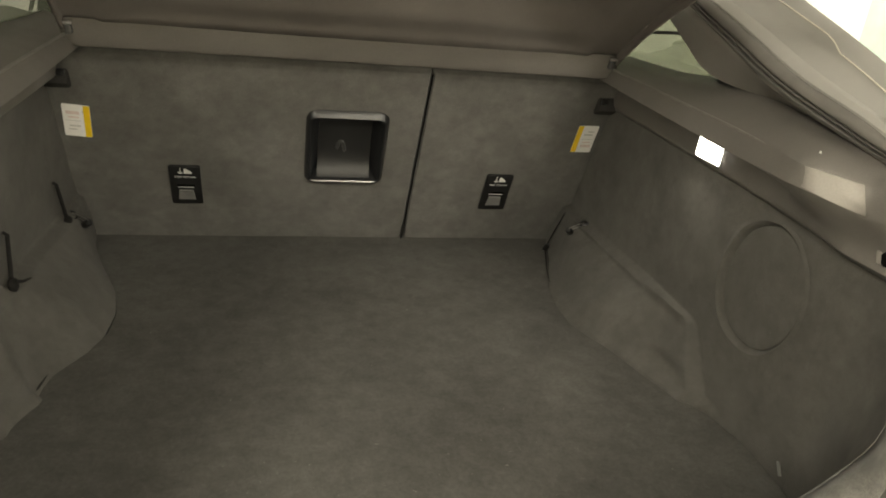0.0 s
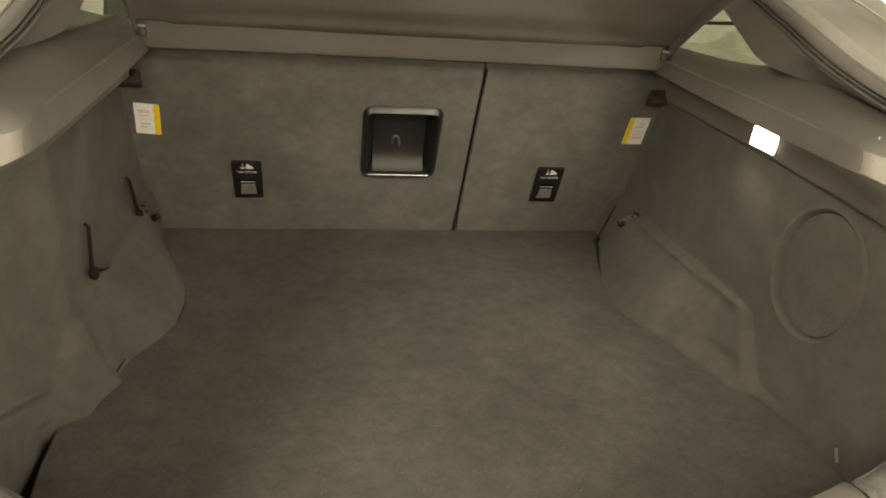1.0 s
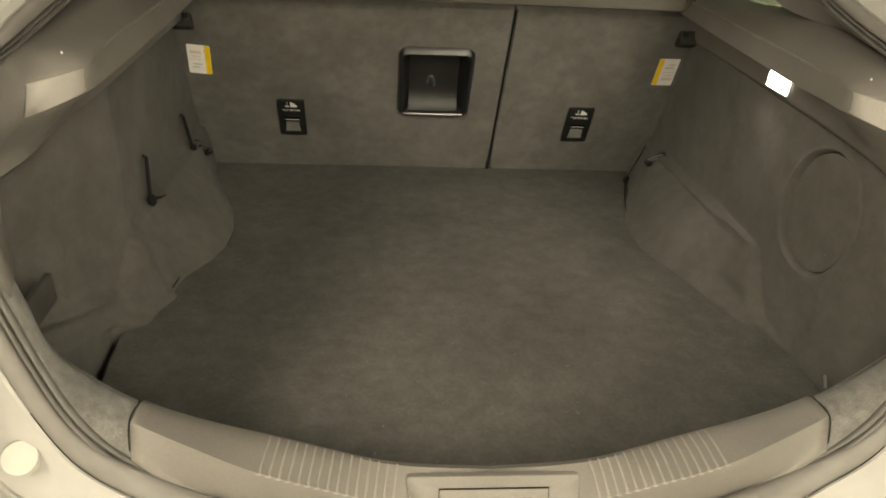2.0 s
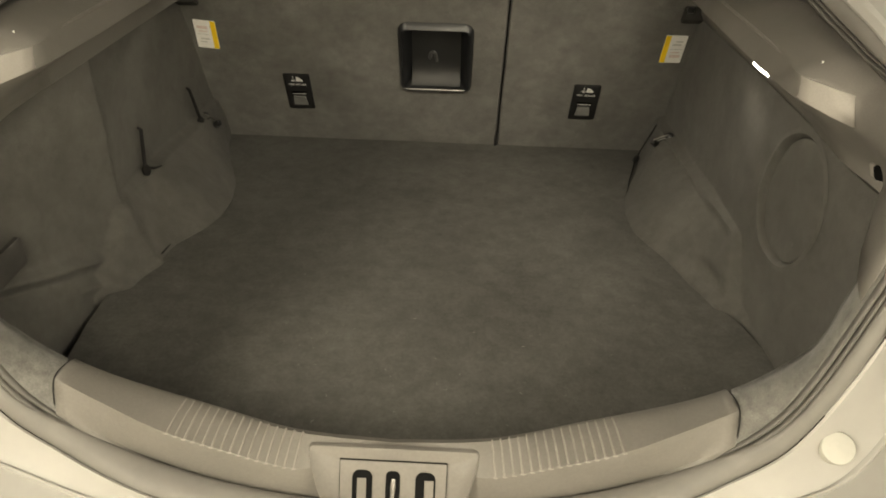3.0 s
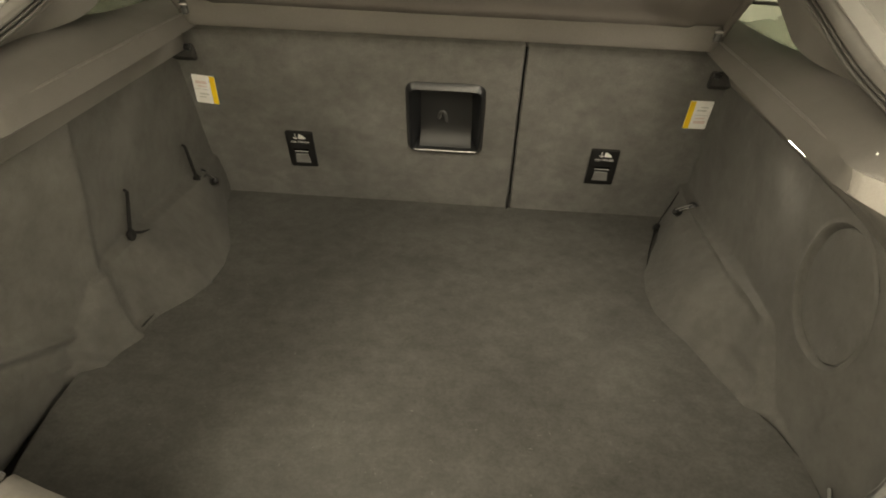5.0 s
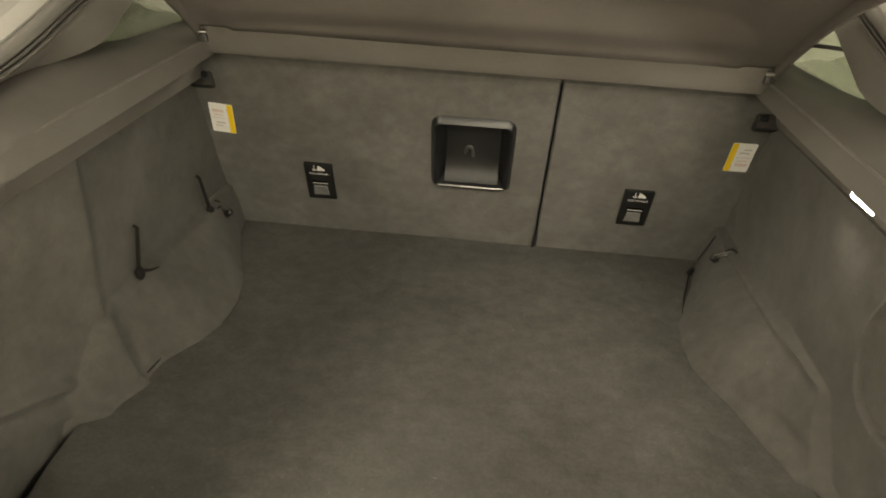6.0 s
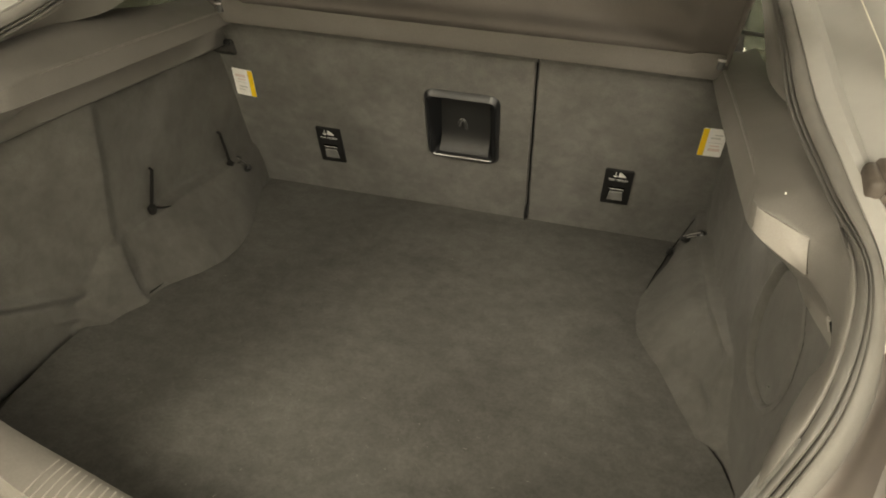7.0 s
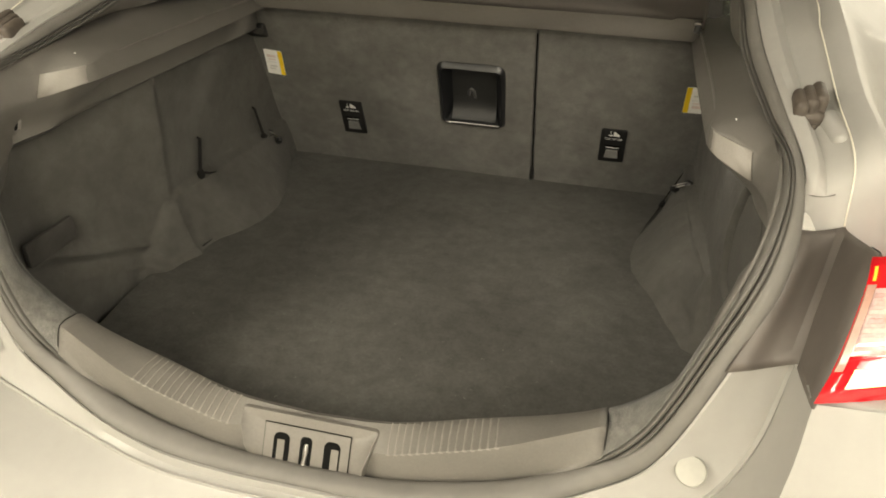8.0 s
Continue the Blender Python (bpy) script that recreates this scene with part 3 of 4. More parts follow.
def trim_row(lo, b, c, d, e, side):
    # a steep face under a flat soffit, which ends in one slanting face towards the rear
    q1 = Vector((lo.x - (.004 if side > 0 else .019), lo.y, lo.z + .010))
    q2 = Vector((q1.x - .002, b.y * .7 + lo.y * .3, b.z - .013))
    steep = [lo, lo.lerp(q1, .6), q1, q2, q2.lerp(b, .25), b.lerp(q2, .12)]
    p2 = lo.lerp(b, .5) + Vector((.013, 0, -.005))
    slant = [lo, lo.lerp(b, .12) + Vector((-.002, 0, -.001)), lo.lerp(b, .3) + Vector((.009, 0, -.004)), p2, p2.lerp(b, .5) + Vector((.005, 0, -.002)), b.lerp(p2, .1)]
    w = smoothstep(-.10, .05, lo.y)
    return flip([p.lerp(q, w) for p, q in zip(slant, steep)] + [b, b.lerp(c, .5) + Vector((-.001, 0, 0)), c, c.lerp(d, .12) + Vector((0, 0, .001)), d, e], side)


def trim_sheet(side):
    """Ledge along the wall up to the bright facet, then the jamb that turns out to the seal."""
    lanes = [spline([(s[1 + k][0], s[0], s[1 + k][1]) for s in TRIM_SECTIONS], 8) for k in range(5)]
    rows = [trim_row(*lane, side) for lane in zip(*lanes)]
    low = [(.513, -.095, .342), (.514, -.11, .339), (.515, -.12, .337), (.516, -.135, .335), (.520, -.19, .334), (.520, -.207, .334)]
    crease = [(.431, -.100, .417), (.433, -.120, .417), (.439, -.135, .4155), (.452, -.148, .411), (.476, -.173, .404), (.480, -.178, .402)]
    crest = [(.433, -.094, .442), (.430, -.112, .442), (.434, -.125, .4415), (.448, -.138, .440), (.472, -.164, .434), (.477, -.171, .432)]
    shelf_line = [(.474, -.088, .459), (.474, -.100, .458), (.476, -.110, .457), (.479, -.122, .455), (.485, -.150, .449), (.487, -.160, .447)]
    foot = [(.4955, -.085, .472), (.495, -.095, .471), (.4945, -.105, .469), (.494, -.12, .467), (.492, -.155, .462), (.492, -.165, .460)]
    for five in zip(low, crease, crest, shelf_line, foot):
        rows.append(trim_row(*[Vector(p) for p in five], side))
    last = flip(rows[-1], side)
    n = len(last) - 1
    goal = [at_fraction(SEAL_IN, (6.0 + 2.5 * (k / n) ** .8) / 13) + Vector((-.002, .003, 0)) for k in range(n + 1)]
    for f in (.08, .3, .55, .8, 1.0):
        rows.append(flip([a.lerp(b, f) + Vector((-.014, -.004, 0)).lerp(Vector((.006, .004, 0)), smoothstep(0, 5, k)) * (f * (1 - f) * 4) for k, (a, b) in enumerate(zip(last, goal))], side))
    return loft(rows)


def pillar_trim(side):
    """Plastic between the ledge, the quarter window and the seal."""
    low = [(.4912, -.20, .452), (.492, -.155, .461), (.494, -.12, .466), (.496, -.07, .473), (.503, .02, .479), (.505, .08, .480), (.497, .125, .482), (.484, .165, .488), (.475, .20, .500), (.473, .238, .519), (.471, .328, .562), (.462, .45, .62)]
    top = [(.490, -.235, .447), (.489, -.19, .456), (.488, -.15, .463), (.486, -.11, .470), (.470, .02, .503), (.472, .07, .518), (.473, .11, .53), (.474, .15, .543), (.474, .18, .552), (.473, .22, .565), (.469, .32, .598), (.456, .45, .64)]
    lo, hi = spline(low, 5), spline(top, 5)
    rows = []
    for a, b in zip(lo, hi):
        n = Vector((-.0025, 0, .0015))
        rows.append(flip([a + Vector((.045, .035, -.004)), a + Vector((.003, .002, 0)), a, a.lerp(b, .3) + n, a.lerp(b, .7) + n, b], side))
    return loft(rows)


for side in SIDES:
    trim = thing("side_trim", "grey grained plastic trim with a ledge for the luggage shelf", "plastic trim", "side trims of the cargo space")
    thick(part("ledge", trim_sheet(side), TRIM_PLASTIC, trim), .003, 0)
    crest_lane = spline([(q[3][0] - .0005, q[0], q[3][1] + .0004) for q in TRIM_SECTIONS], 8)
    part("edge_bead", tube(flip(crest_lane, side), .0022, 8, taper=[min(1, .05 + (len(crest_lane) - 1 - k) / 9) for k in range(len(crest_lane))]), BEAD_PLASTIC, trim, "paler shiny edge of the ledge, standing for its glint")
    thick(part("pillar_cover", pillar_trim(side), TRIM_PLASTIC, trim), .003, 0)
    # facet over the ledge's end, its pale colour standing for light from behind
    pad = [((.4315, -.105, .4412), (.4315, -.110, .4192)), ((.4335, -.124, .4405), (.4360, -.131, .4175)), ((.4400, -.1320, .4395), (.4425, -.1405, .4150)), ((.4550, -.1470, .4370), (.4580, -.1560, .4095)), ((.4735, -.1665, .4340), (.4770, -.1770, .4045))]
    off = Vector((-.0022, -.0022, .0004))
    pad_rows = [flip([Vector(a) + Vector((.004, .004, 0)), Vector(a) + off * rise, Vector(a).lerp(Vector(b), .5) + off * 1.1 * rise, Vector(b) + off * rise, Vector(b) + Vector((.004, .004, 0))], side) for (a, b), rise in zip(pad, (.2, .6, .85, .9, .9))]
    thick(part("facet", loft(pad_rows), PALE_LIT_PLASTIC, trim, "facet at the end of the ledge, paler to stand for the light on it"), .002, 0)
    # round service hole behind the facet
    hole_m = frame_at(Vector((.514 * side, -.191 - .006 * (side < 0), .358 + .008 * (side < 0))), (-.30 * side, 1, 0), (-.45 * side, 0, 1))
    if side > 0:
        hole_m = hole_m @ pose(0, 0, 0, 0, 180, 0)
    part("service_hole", stacked([(rounded_ring(.017, .019, .005), -.004), (rounded_ring(.017, .019, .005), .0030)], hole_m), MATT_BLACK, trim, "black plug hole")
    part("hole_rim", block(.006, .017, .003, hole_m @ pose(.0115 * -side, 0, .0015), .001), PALE_LIT_PLASTIC, trim, "pale rim of the plug hole")
    # shiny screw; its bright reflection is given as plain white
    part("screw_dot", tube([Vector((side * .4572, -.108, .4510)), Vector((side * .4560, -.110, .4550))], .0011, 8), WHITE_INK, trim, "tiny screw, white to stand for its shine")
    # dark latch opening above the seat back corner
    part("latch_pocket", block(.046, .030, .046, pose(side * .505, .556, .368, -25, 0, 0), .005), DARK_FELT, trim, "dark opening for the seat latch")
    part("latch_catch", block(.014, .008, .012, pose(side * .492, .538, .372, -25, 0, 0), .003), BLACK, trim, "black latch catch")

    if side > 0:
        part("window_bar", tube(spline([(.452, .372, .5245), (.464, .345, .5275), (.476, .312, .5315), (.486, .270, .5350)], 4), .0028, 8), DARK_PLASTIC, trim, "dark thin bar across the quarter window")

# cargo lamp on the underside of the ledge
lamp_m = frame_at(Vector((.5105, .176, .3765)), (0, -1, 0), (.06, 0, 1))
lamp = thing("cargo_lamp", "small lit cargo lamp set in the trim", "lamp")
part("housing", stacked([(rounded_ring(.072, .037, .004), -.008), (rounded_ring(.072, .037, .004), .001), (rounded_ring(.069, .034, .003), .002)], lamp_m), GREY_PLASTIC, lamp, "grey lamp frame")
part("lens", stacked([(rounded_ring(.066, .032, .003), .001), (rounded_ring(.064, .030, .003), .004)], lamp_m), CARGO_GLOW, lamp, "glowing white lens")

# ---- luggage shelf, raised ----


def shelf_lip():
    rows = []
    for k in range(41):
        x = -.46 + .92 * k / 40
        c = .004 * (x / .46) ** 2
        rows.append([Vector((x, .50 - c, .428)), Vector((x, .468 - c, .430)), Vector((x, .456 - c, .433)), Vector((x, .452 - c, .440)), Vector((x, .449 - c, .468)), Vector((x, .452 - c, .475)), Vector((x, .50 - c, .478))])
    return loft(rows)


def shelf_lid():
    """The raised board with its turned-down side rims."""
    rows = []
    for f in [k / 60 for k in range(13)] + [.2 + .8 * k / 26 for k in range(1, 27)]:
        d = .60 * f
        y, z = .4475 - d, .467 + .60 * d - .42 * d * d
        w = .455 - .115 * d
        row = []
        for x, dz in ((-w, -.012), (-w, .004), (-w + .004, .006), (-w + .045, .006), (-w + .056, .010), (-w + .085, .030), (-w + .110, .040), (-.2, .046), (0, .048), (.2, .046), (w - .110, .040), (w - .085, .030), (w - .056, .010), (w - .045, .006), (w - .004, .006), (w, .004), (w, -.012)):
            row.append(Vector((x, y, z + (dz * (.30 * smoothstep(-.01, .03, f) + .70 * smoothstep(.095, .180, f)) if dz > .008 else dz))))
        rows.append(row)
    return loft(rows)


shelf = thing("luggage_shelf", "dark grey luggage shelf, raised at its rear on two hinge pins", "luggage shelf")
thick(part("front_lip", shelf_lip(), LIP_BOARD, shelf, "grey front bar of the shelf"), .004, 0)
thick(part("lid", shelf_lid(), SHELF_BOARD, shelf, "dark underside of the raised board"), .006, 1.0)
for side in SIDES:
    part("hinge_cap", block(.011, .012, .020, pose(side * .448, .444, .459, 0, 10 * side, 0), .003, 3), DARK_PLASTIC, shelf, "dark hinge bracket")
    part("hinge_pin", tube([Vector((side * .441, .436, .4665)), Vector((side * .446, .434, .4670)), Vector((side * .453, .432, .4670))], .0034, 10, taper=[.8, 1, .7]), STEEL, shelf, "shiny hinge pin")
    part("cord_knob", block(.014, .012, .012, pose(side * .409, .06, .628), .004), BLACK, shelf, "black lift cord knob")

# ---- sill plate with grip ribs and the latch ----


def sill_rows(side_from, side_to):
    rows = []
    for k in range(61):
        x = side_from + (side_to - side_from) * k / 60
        c = at_fraction(SILL_EDGE, sill_fraction(abs(x)))
        b = at_fraction(SEAL_IN, seal_fraction(abs(x)))
        m = at_fraction(SILL_FOLD, fraction_at_x(SILL_FOLD, abs(x)))
        # behind the fold the plate sinks into a trough that fades out at the ends
        sink = smoothstep(.345, .24, abs(x))
        tuck = .15 + .85 * smoothstep(.35, .29, abs(x))
        pts = [c + Vector((0, .018, -.12)), c + Vector((0, .014, -.02)), c + Vector((0, .008, -.004)), c, m.lerp(c, .6) + Vector((0, -.001, .0015)), m, m.lerp(b, .10) + Vector((0, 0, -.0010 * sink)), m.lerp(b, .30) + Vector((0, .0010, -.0045)) * sink, b.lerp(m, .4) + Vector((0, .002, -.0095)) * sink, b.lerp(m, .1) + Vector((0, .002, -.0105)) * sink, b + Vector((0, -.012, -.004)) * tuck]
        rows.append([Vector((x, p.y, p.z)) for p in pts])
    return rows


def fraction_at_x(points, x):
    for i in range(len(points) - 1):
        if points[i + 1].x >= x:
            return (i + (x - points[i].x) / (points[i + 1].x - points[i].x)) / (len(points) - 1)
    return 1.0


def sill_fraction(x):
    return fraction_at_x(SILL_EDGE, x)


def seal_fraction(x):
    return fraction_at_x(SEAL_IN, x)


def sill_face(x, v):
    """A point just over the sill's upper face: v 0 at the inner edge, 1 at the fold."""
    c = at_fraction(SILL_EDGE, sill_fraction(abs(x)))
    m = at_fraction(SILL_FOLD, fraction_at_x(SILL_FOLD, abs(x)))
    top = m.lerp(c, .6) + Vector((0, -.001, .0015))
    p = c.lerp(top, v / .4) if v < .4 else top.lerp(m, (v - .4) / .6)
    return Vector((x, p.y, p.z + .0009))


sill = thing("sill_plate", "grey plastic load sill plate with grip ribs", "sill plate")
thick(part("plate", loft(sill_rows(-.352, .352)), SILL_PLASTIC, sill), .003, 0)
for side in SIDES:
    for k in range(15):
        x = side * (.104 + (.230 - .104) * k / 14) if side > 0 else -(.096 + (.223 - .096) * k / 14)
        line = [sill_face(x + side * .004 * v, v) for v in (-.06, .12, .4, .7, 1.0)]
        rib = tube(line, .0014, 6, taper=[.8, 1, 1, 1, 1])
        end = line[-1] + Vector((side * .0008, -.0006, -.0010))
        tube([end - Vector((.0030, 0, 0)), end, end + Vector((.0030, 0, 0))], .0015, 6, rib, taper=[.5, 1, .5])
        part("rib", rib, RIB_PLASTIC, sill)

for side in SIDES:
    ends = [at_fraction(SILL_EDGE, SEAM_F), at_fraction(SILL_FOLD, 1.0), at_fraction(SEAL_IN, seal_fraction(.353))]
    part("end_joint", tube([Vector((side * .3535, p.y, p.z + .0002)) for p in spline(ends, 5)], .0008, 6), BLACK_FELT, sill, "dark joint at the end of the plate")

latch = thing("latch_cover", "grey plastic latch cover with three slots in the sill plate", "latch cover")
lock_m = frame_at(Vector((.0022, -.3887, .0975)), (1, 0, 0), (0, .021, .045))


def surround():
    """A raised rim, open below, that flares towards its upper corners, round the flat bed of the insert."""
    levels = [  # half width above and below, upper edge, corner radius, height, share of the rise of the sides
        (.0908, .0752, .0142, .006, -.0060, .0), (.0902, .0747, .0137, .0055, -.0030, .7), (.0885, .0732, .0126, .0042, .0, 1.0), (.0874, .0722, .0118, .0036, .0004, 1.0), (.0862, .0712, .0109, .0032, .0, .93),
        (.0735, .0645, .0035, .0018, .0, .40), (.0590, .0590, .0, .0012, .0, .0), (.0500, .0500, -.006, .001, .0, .0)]
    rows = []
    for wide, narrow, top, r, high, share in levels:
        left = [Vector((-narrow - (wide - narrow) * f, -.049 + (top - r + .049) * f, high)) for f in (0, .15, .3, .45, .55, .65, .72, .79, .86, .93, 1)]
        left += [Vector((-wide + r - r * math.cos(a), top - r + r * math.sin(a), high)) for a in (.3, .6, .9, 1.2, math.pi / 2)]
        left += [Vector(((-wide + r) * (1 - f), top, high)) for f in (.33, .66)]
        for p in left:
            p.z += .0125 * share * smoothstep(.012, -.010, p.y) * smoothstep(-.050, -.030, p.y)
        row = left + [Vector((0, top, high))] + [Vector((-p.x, p.y, p.z)) for p in left[::-1]]
        rows.append([lock_m @ p for p in row])
    return loft(rows)


part("surround", surround(), SILL_PLASTIC, latch, "raised grey surround")
part("joint", block(.1122, .0512, .002, lock_m @ pose(0, -.0252, .0007)), MATT_BLACK, latch, "dark joint", smooth=False)
part("insert", block(.1110, .050, .004, lock_m @ pose(0, -.0256, .0005), .0003), SILL_PLASTIC, latch, "grey slotted insert")
for x, w in ((-.032, .021), (0, .015), (.034, .021)):
    slot = part("slot", stacked([(rounded_ring(w, .040, w * .38), 0), (rounded_ring(w, .040, w * .38), .0008)], lock_m @ pose(x, -.0300, .0024)), MATT_BLACK, latch, "black slot")
    if x == 0:
        part("striker", tube([lock_m @ Vector((.0008, -.0185, .0022)), lock_m @ Vector((.0004, -.027, .0032)), lock_m @ Vector((0, -.036, .0026)), lock_m @ Vector((-.0006, -.045, .0030))], .0036, 10, taper=[.7, 1, .8, 1]), STEEL, slot, "chrome striker")
    else:
        part("slot_wall", block(w * .46, .033, .0012, lock_m @ pose(x + (-.0005 if x < 0 else .0038), -.0350, .0035), .0005), SILL_PLASTIC, slot, "grey slot wall", smooth=False)

# ---- rubber seal round the opening ----


def seal_strip(u0, u1, shape, foot_u0=None, foot_rise=1.0, foot_sink=0.0):
    """A strip between the inner and the outer curve, all round, with the given profile of (place across, height).
    Along the sill it may start nearer to the inner curve, rise higher or sink."""
    rows = []
    whole = [(SEAL_IN[i], SEAL_OUT[i], i) for i in range(len(SEAL_IN))]
    for s in (-1, 1):
        seq = whole[::-1] if s < 0 else whole[1:]
        for a, b, i in seq:
            j, h = min(i + 1, len(SEAL_IN) - 1), max(i - 1, 0)
            t = SEAL_IN[j] - SEAL_IN[h] if h != i else Vector((1, 0, 0))
            t = t.normalized()
            across = b - a
            n = -t.cross(across).normalized()
            row = []
            low = smoothstep(5.2, 3.6, i / 8)
            start = u0 if foot_u0 is None else u0 + (foot_u0 - u0) * low
            for u, height in shape:
                p = a + across * (start + (u1 - start) * u) + n * (height * (1 + (foot_rise - 1) * low) - foot_sink * low)
                row.append(Vector((p.x * s, p.y, p.z)))
            rows.append(row)
    return loft(rows)


BEAD = [(0, -.004), (0, .002), (.12, .006), (.32, .0088), (.55, .0095), (.78, .0078), (.95, .003), (1, -.004)]
seal = thing("boot_seal", "dark rubber seal with two beads round the boot opening", "rubber seal")
part("inner_bead", seal_strip(.0, .205, [(u, h * .62) for u, h in BEAD], foot_sink=.006), RUBBER, seal)
part("outer_bead", seal_strip(.222, .385, [(u, h * .55) for u, h in BEAD], foot_sink=.006), RUBBER, seal)
part("groove", seal_strip(-.01, .41, [(0, -.004), (.5, -.001), (1, -.004)], foot_sink=.006), DARK_FELT, seal, "dark groove")
part("flange", seal_strip(.40, 1.0, [(0, -.003), (.02, .0020), (.10, .0045), (.30, .0060), (.60, .0056), (.85, .0030), (1, -.0025)], .07, 1.35), FLANGE, seal, "broad grey outer flange")

# ---- car body round the opening ----
LOW_CREASE = spline([(0, -.452, .035), (.10, -.452, .036), (.19, -.447, .040), (.293, -.425, .050), (.386, -.410, .077), (.458, -.399, .110), (.503, -.378, .182), (.523, -.352, .28)])
LOW_OUTER = spline([(0, -.50, .0), (.12, -.50, .0), (.22, -.50, .01), (.33, -.495, .03), (.42, -.49, .07), (.49, -.48, .14), (.512, -.46, .22), (.521, -.436, .296)])
BUMPER = spline([(0, -.58, -.03), (.15, -.58, -.03), (.28, -.58, -.02), (.40, -.575, .0), (.50, -.56, .04), (.58, -.54, .10), (.63, -.50, .20), (.66, -.45, .305)])
SKIRT = spline([(0, -.62, -.40), (.15, -.62, -.40), (.3, -.62, -.40), (.45, -.61, -.40), (.58, -.60, -.40), (.68, -.56, -.35), (.75, -.50, -.2), (.80, -.40, .25)])


def lower_body():
    n = len(LOW_CREASE)
    inner = [at_fraction(SEAL_OUT, i * 6.08 / 13 / (n - 1)) for i in range(n)]
    rows = []
    for s in (-1, 1):
        order = range(n - 1, -1, -1) if s < 0 else range(1, n)
        for i in order:
            b, d, h, q, k = inner[i], LOW_CREASE[i], LOW_OUTER[i], BUMPER[i], SKIRT[i]
            lip = b + (d - b).normalized() * .004 + Vector((0, -.002, .003))
            row = [b + Vector((0, .006, -.02)), b, lip, b.lerp(d, .5) + Vector((-.003, .003, -.004)), d.lerp(b, .055) + Vector((0, .001, -.0002)), d.lerp(b, .015) + Vector((0, -.0018, .0044)), d.lerp(h, .010) + Vector((0, -.0024, .0044)), d.lerp(h, .035), d.lerp(h, .30), d.lerp(h, .60), h.lerp(d, .06), h, h.lerp(q, .1), h.lerp(q, .6) + Vector((.004, -.008, .010)), q, q.lerp(k, .15) + Vector((.01, -.015, .0)), k]
            rows.append([Vector((p.x * s, p.y, p.z)) for p in row])
    return loft(rows)


GUTTER = [  # y, (x, z) of: seal, seam line, upper edge
    (-.262, (.512, .402), (.560, .389), (.586, .378)), (-.235, (.513, .446), (.558, .460), (.575, .474)), (-.134, (.496, .490), (.554, .495), (.570, .510)),
    (0.0, (.488, .522), (.552, .542), (.570, .557)), (.141, (.484, .567), (.551, .583), (.569, .603)), (.33, (.479, .622), (.55, .636), (.566, .665)), (.50, (.465, .672), (.55, .68), (.564, .715))]


def gutter(side):
    lanes = [spline([(g[1 + k][0], g[0], g[1 + k][1]) for g in GUTTER], 8) for k in range(3)]
    rows = []
    for b, k, j in zip(*lanes):
        o = j + Vector((.014, 0, -.004))
        far = j + Vector((.06, 0, -.035 - .05 * smoothstep(.06, -.05, j.y)))
        rows.append(flip([b + Vector((.004, 0, -.03)), b, b + Vector((.006, 0, .006)), b.lerp(k, .25) + Vector((0, 0, .004)), b.lerp(k, .5) + Vector((0, 0, -.012)), b.lerp(k, .9) + Vector((0, 0, -.004)), k, k.lerp(j, .5) + Vector((-.004, 0, 0)), j, j + Vector((.005, 0, .001)), o, far, far + Vector((.04, 0, -.02 - .38 * smoothstep(.02, -.08, j.y)))], side))
    return loft(rows)


def seam_bead(side):
    lane = spline([(g[2][0] - .001, g[0], g[2][1] + .0015) for g in GUTTER], 8)
    lane = [p + Vector((0, 0, .010 * smoothstep(.02, .04, p.y))) for p in lane]
    return tube(flip(lane, side), .0009, 6)


def black_panel(side):
    a = spline([(.4555, -.3790, .2745), (.485, -.350, .335), (.503, -.318, .378), (.5098, -.288, .399)], 6)
    m = spline([(.5235, -.3560, .2820), (.535, -.320, .325), (.547, -.288, .357), (.560, -.256, .392)], 6)
    o = spline([(.5200, -.4400, .2925), (.537, -.415, .333), (.553, -.380, .390), (.562, -.352, .414)], 6)
    rows = []
    for p, q, r in zip(a, m, o):
        rows.append(flip([p, p.lerp(q, .35) + Vector((0, .004, -.004)), p.lerp(q, .60) + Vector((0, .002, -.002)), p.lerp(q, .86) + Vector((0, -.001, .001)), q + Vector((-.001, -.0075, .0055)), q.lerp(r, .10) + Vector((0, -.002, .001)), q.lerp(r, .35), q.lerp(r, .7), r], side))
    return loft(rows)


body = thing("car_body", "silver painted car body round the open boot", "car body")
part("rear_panel", lower_body(), PAINT, body, "silver painted rear panel and bumper")
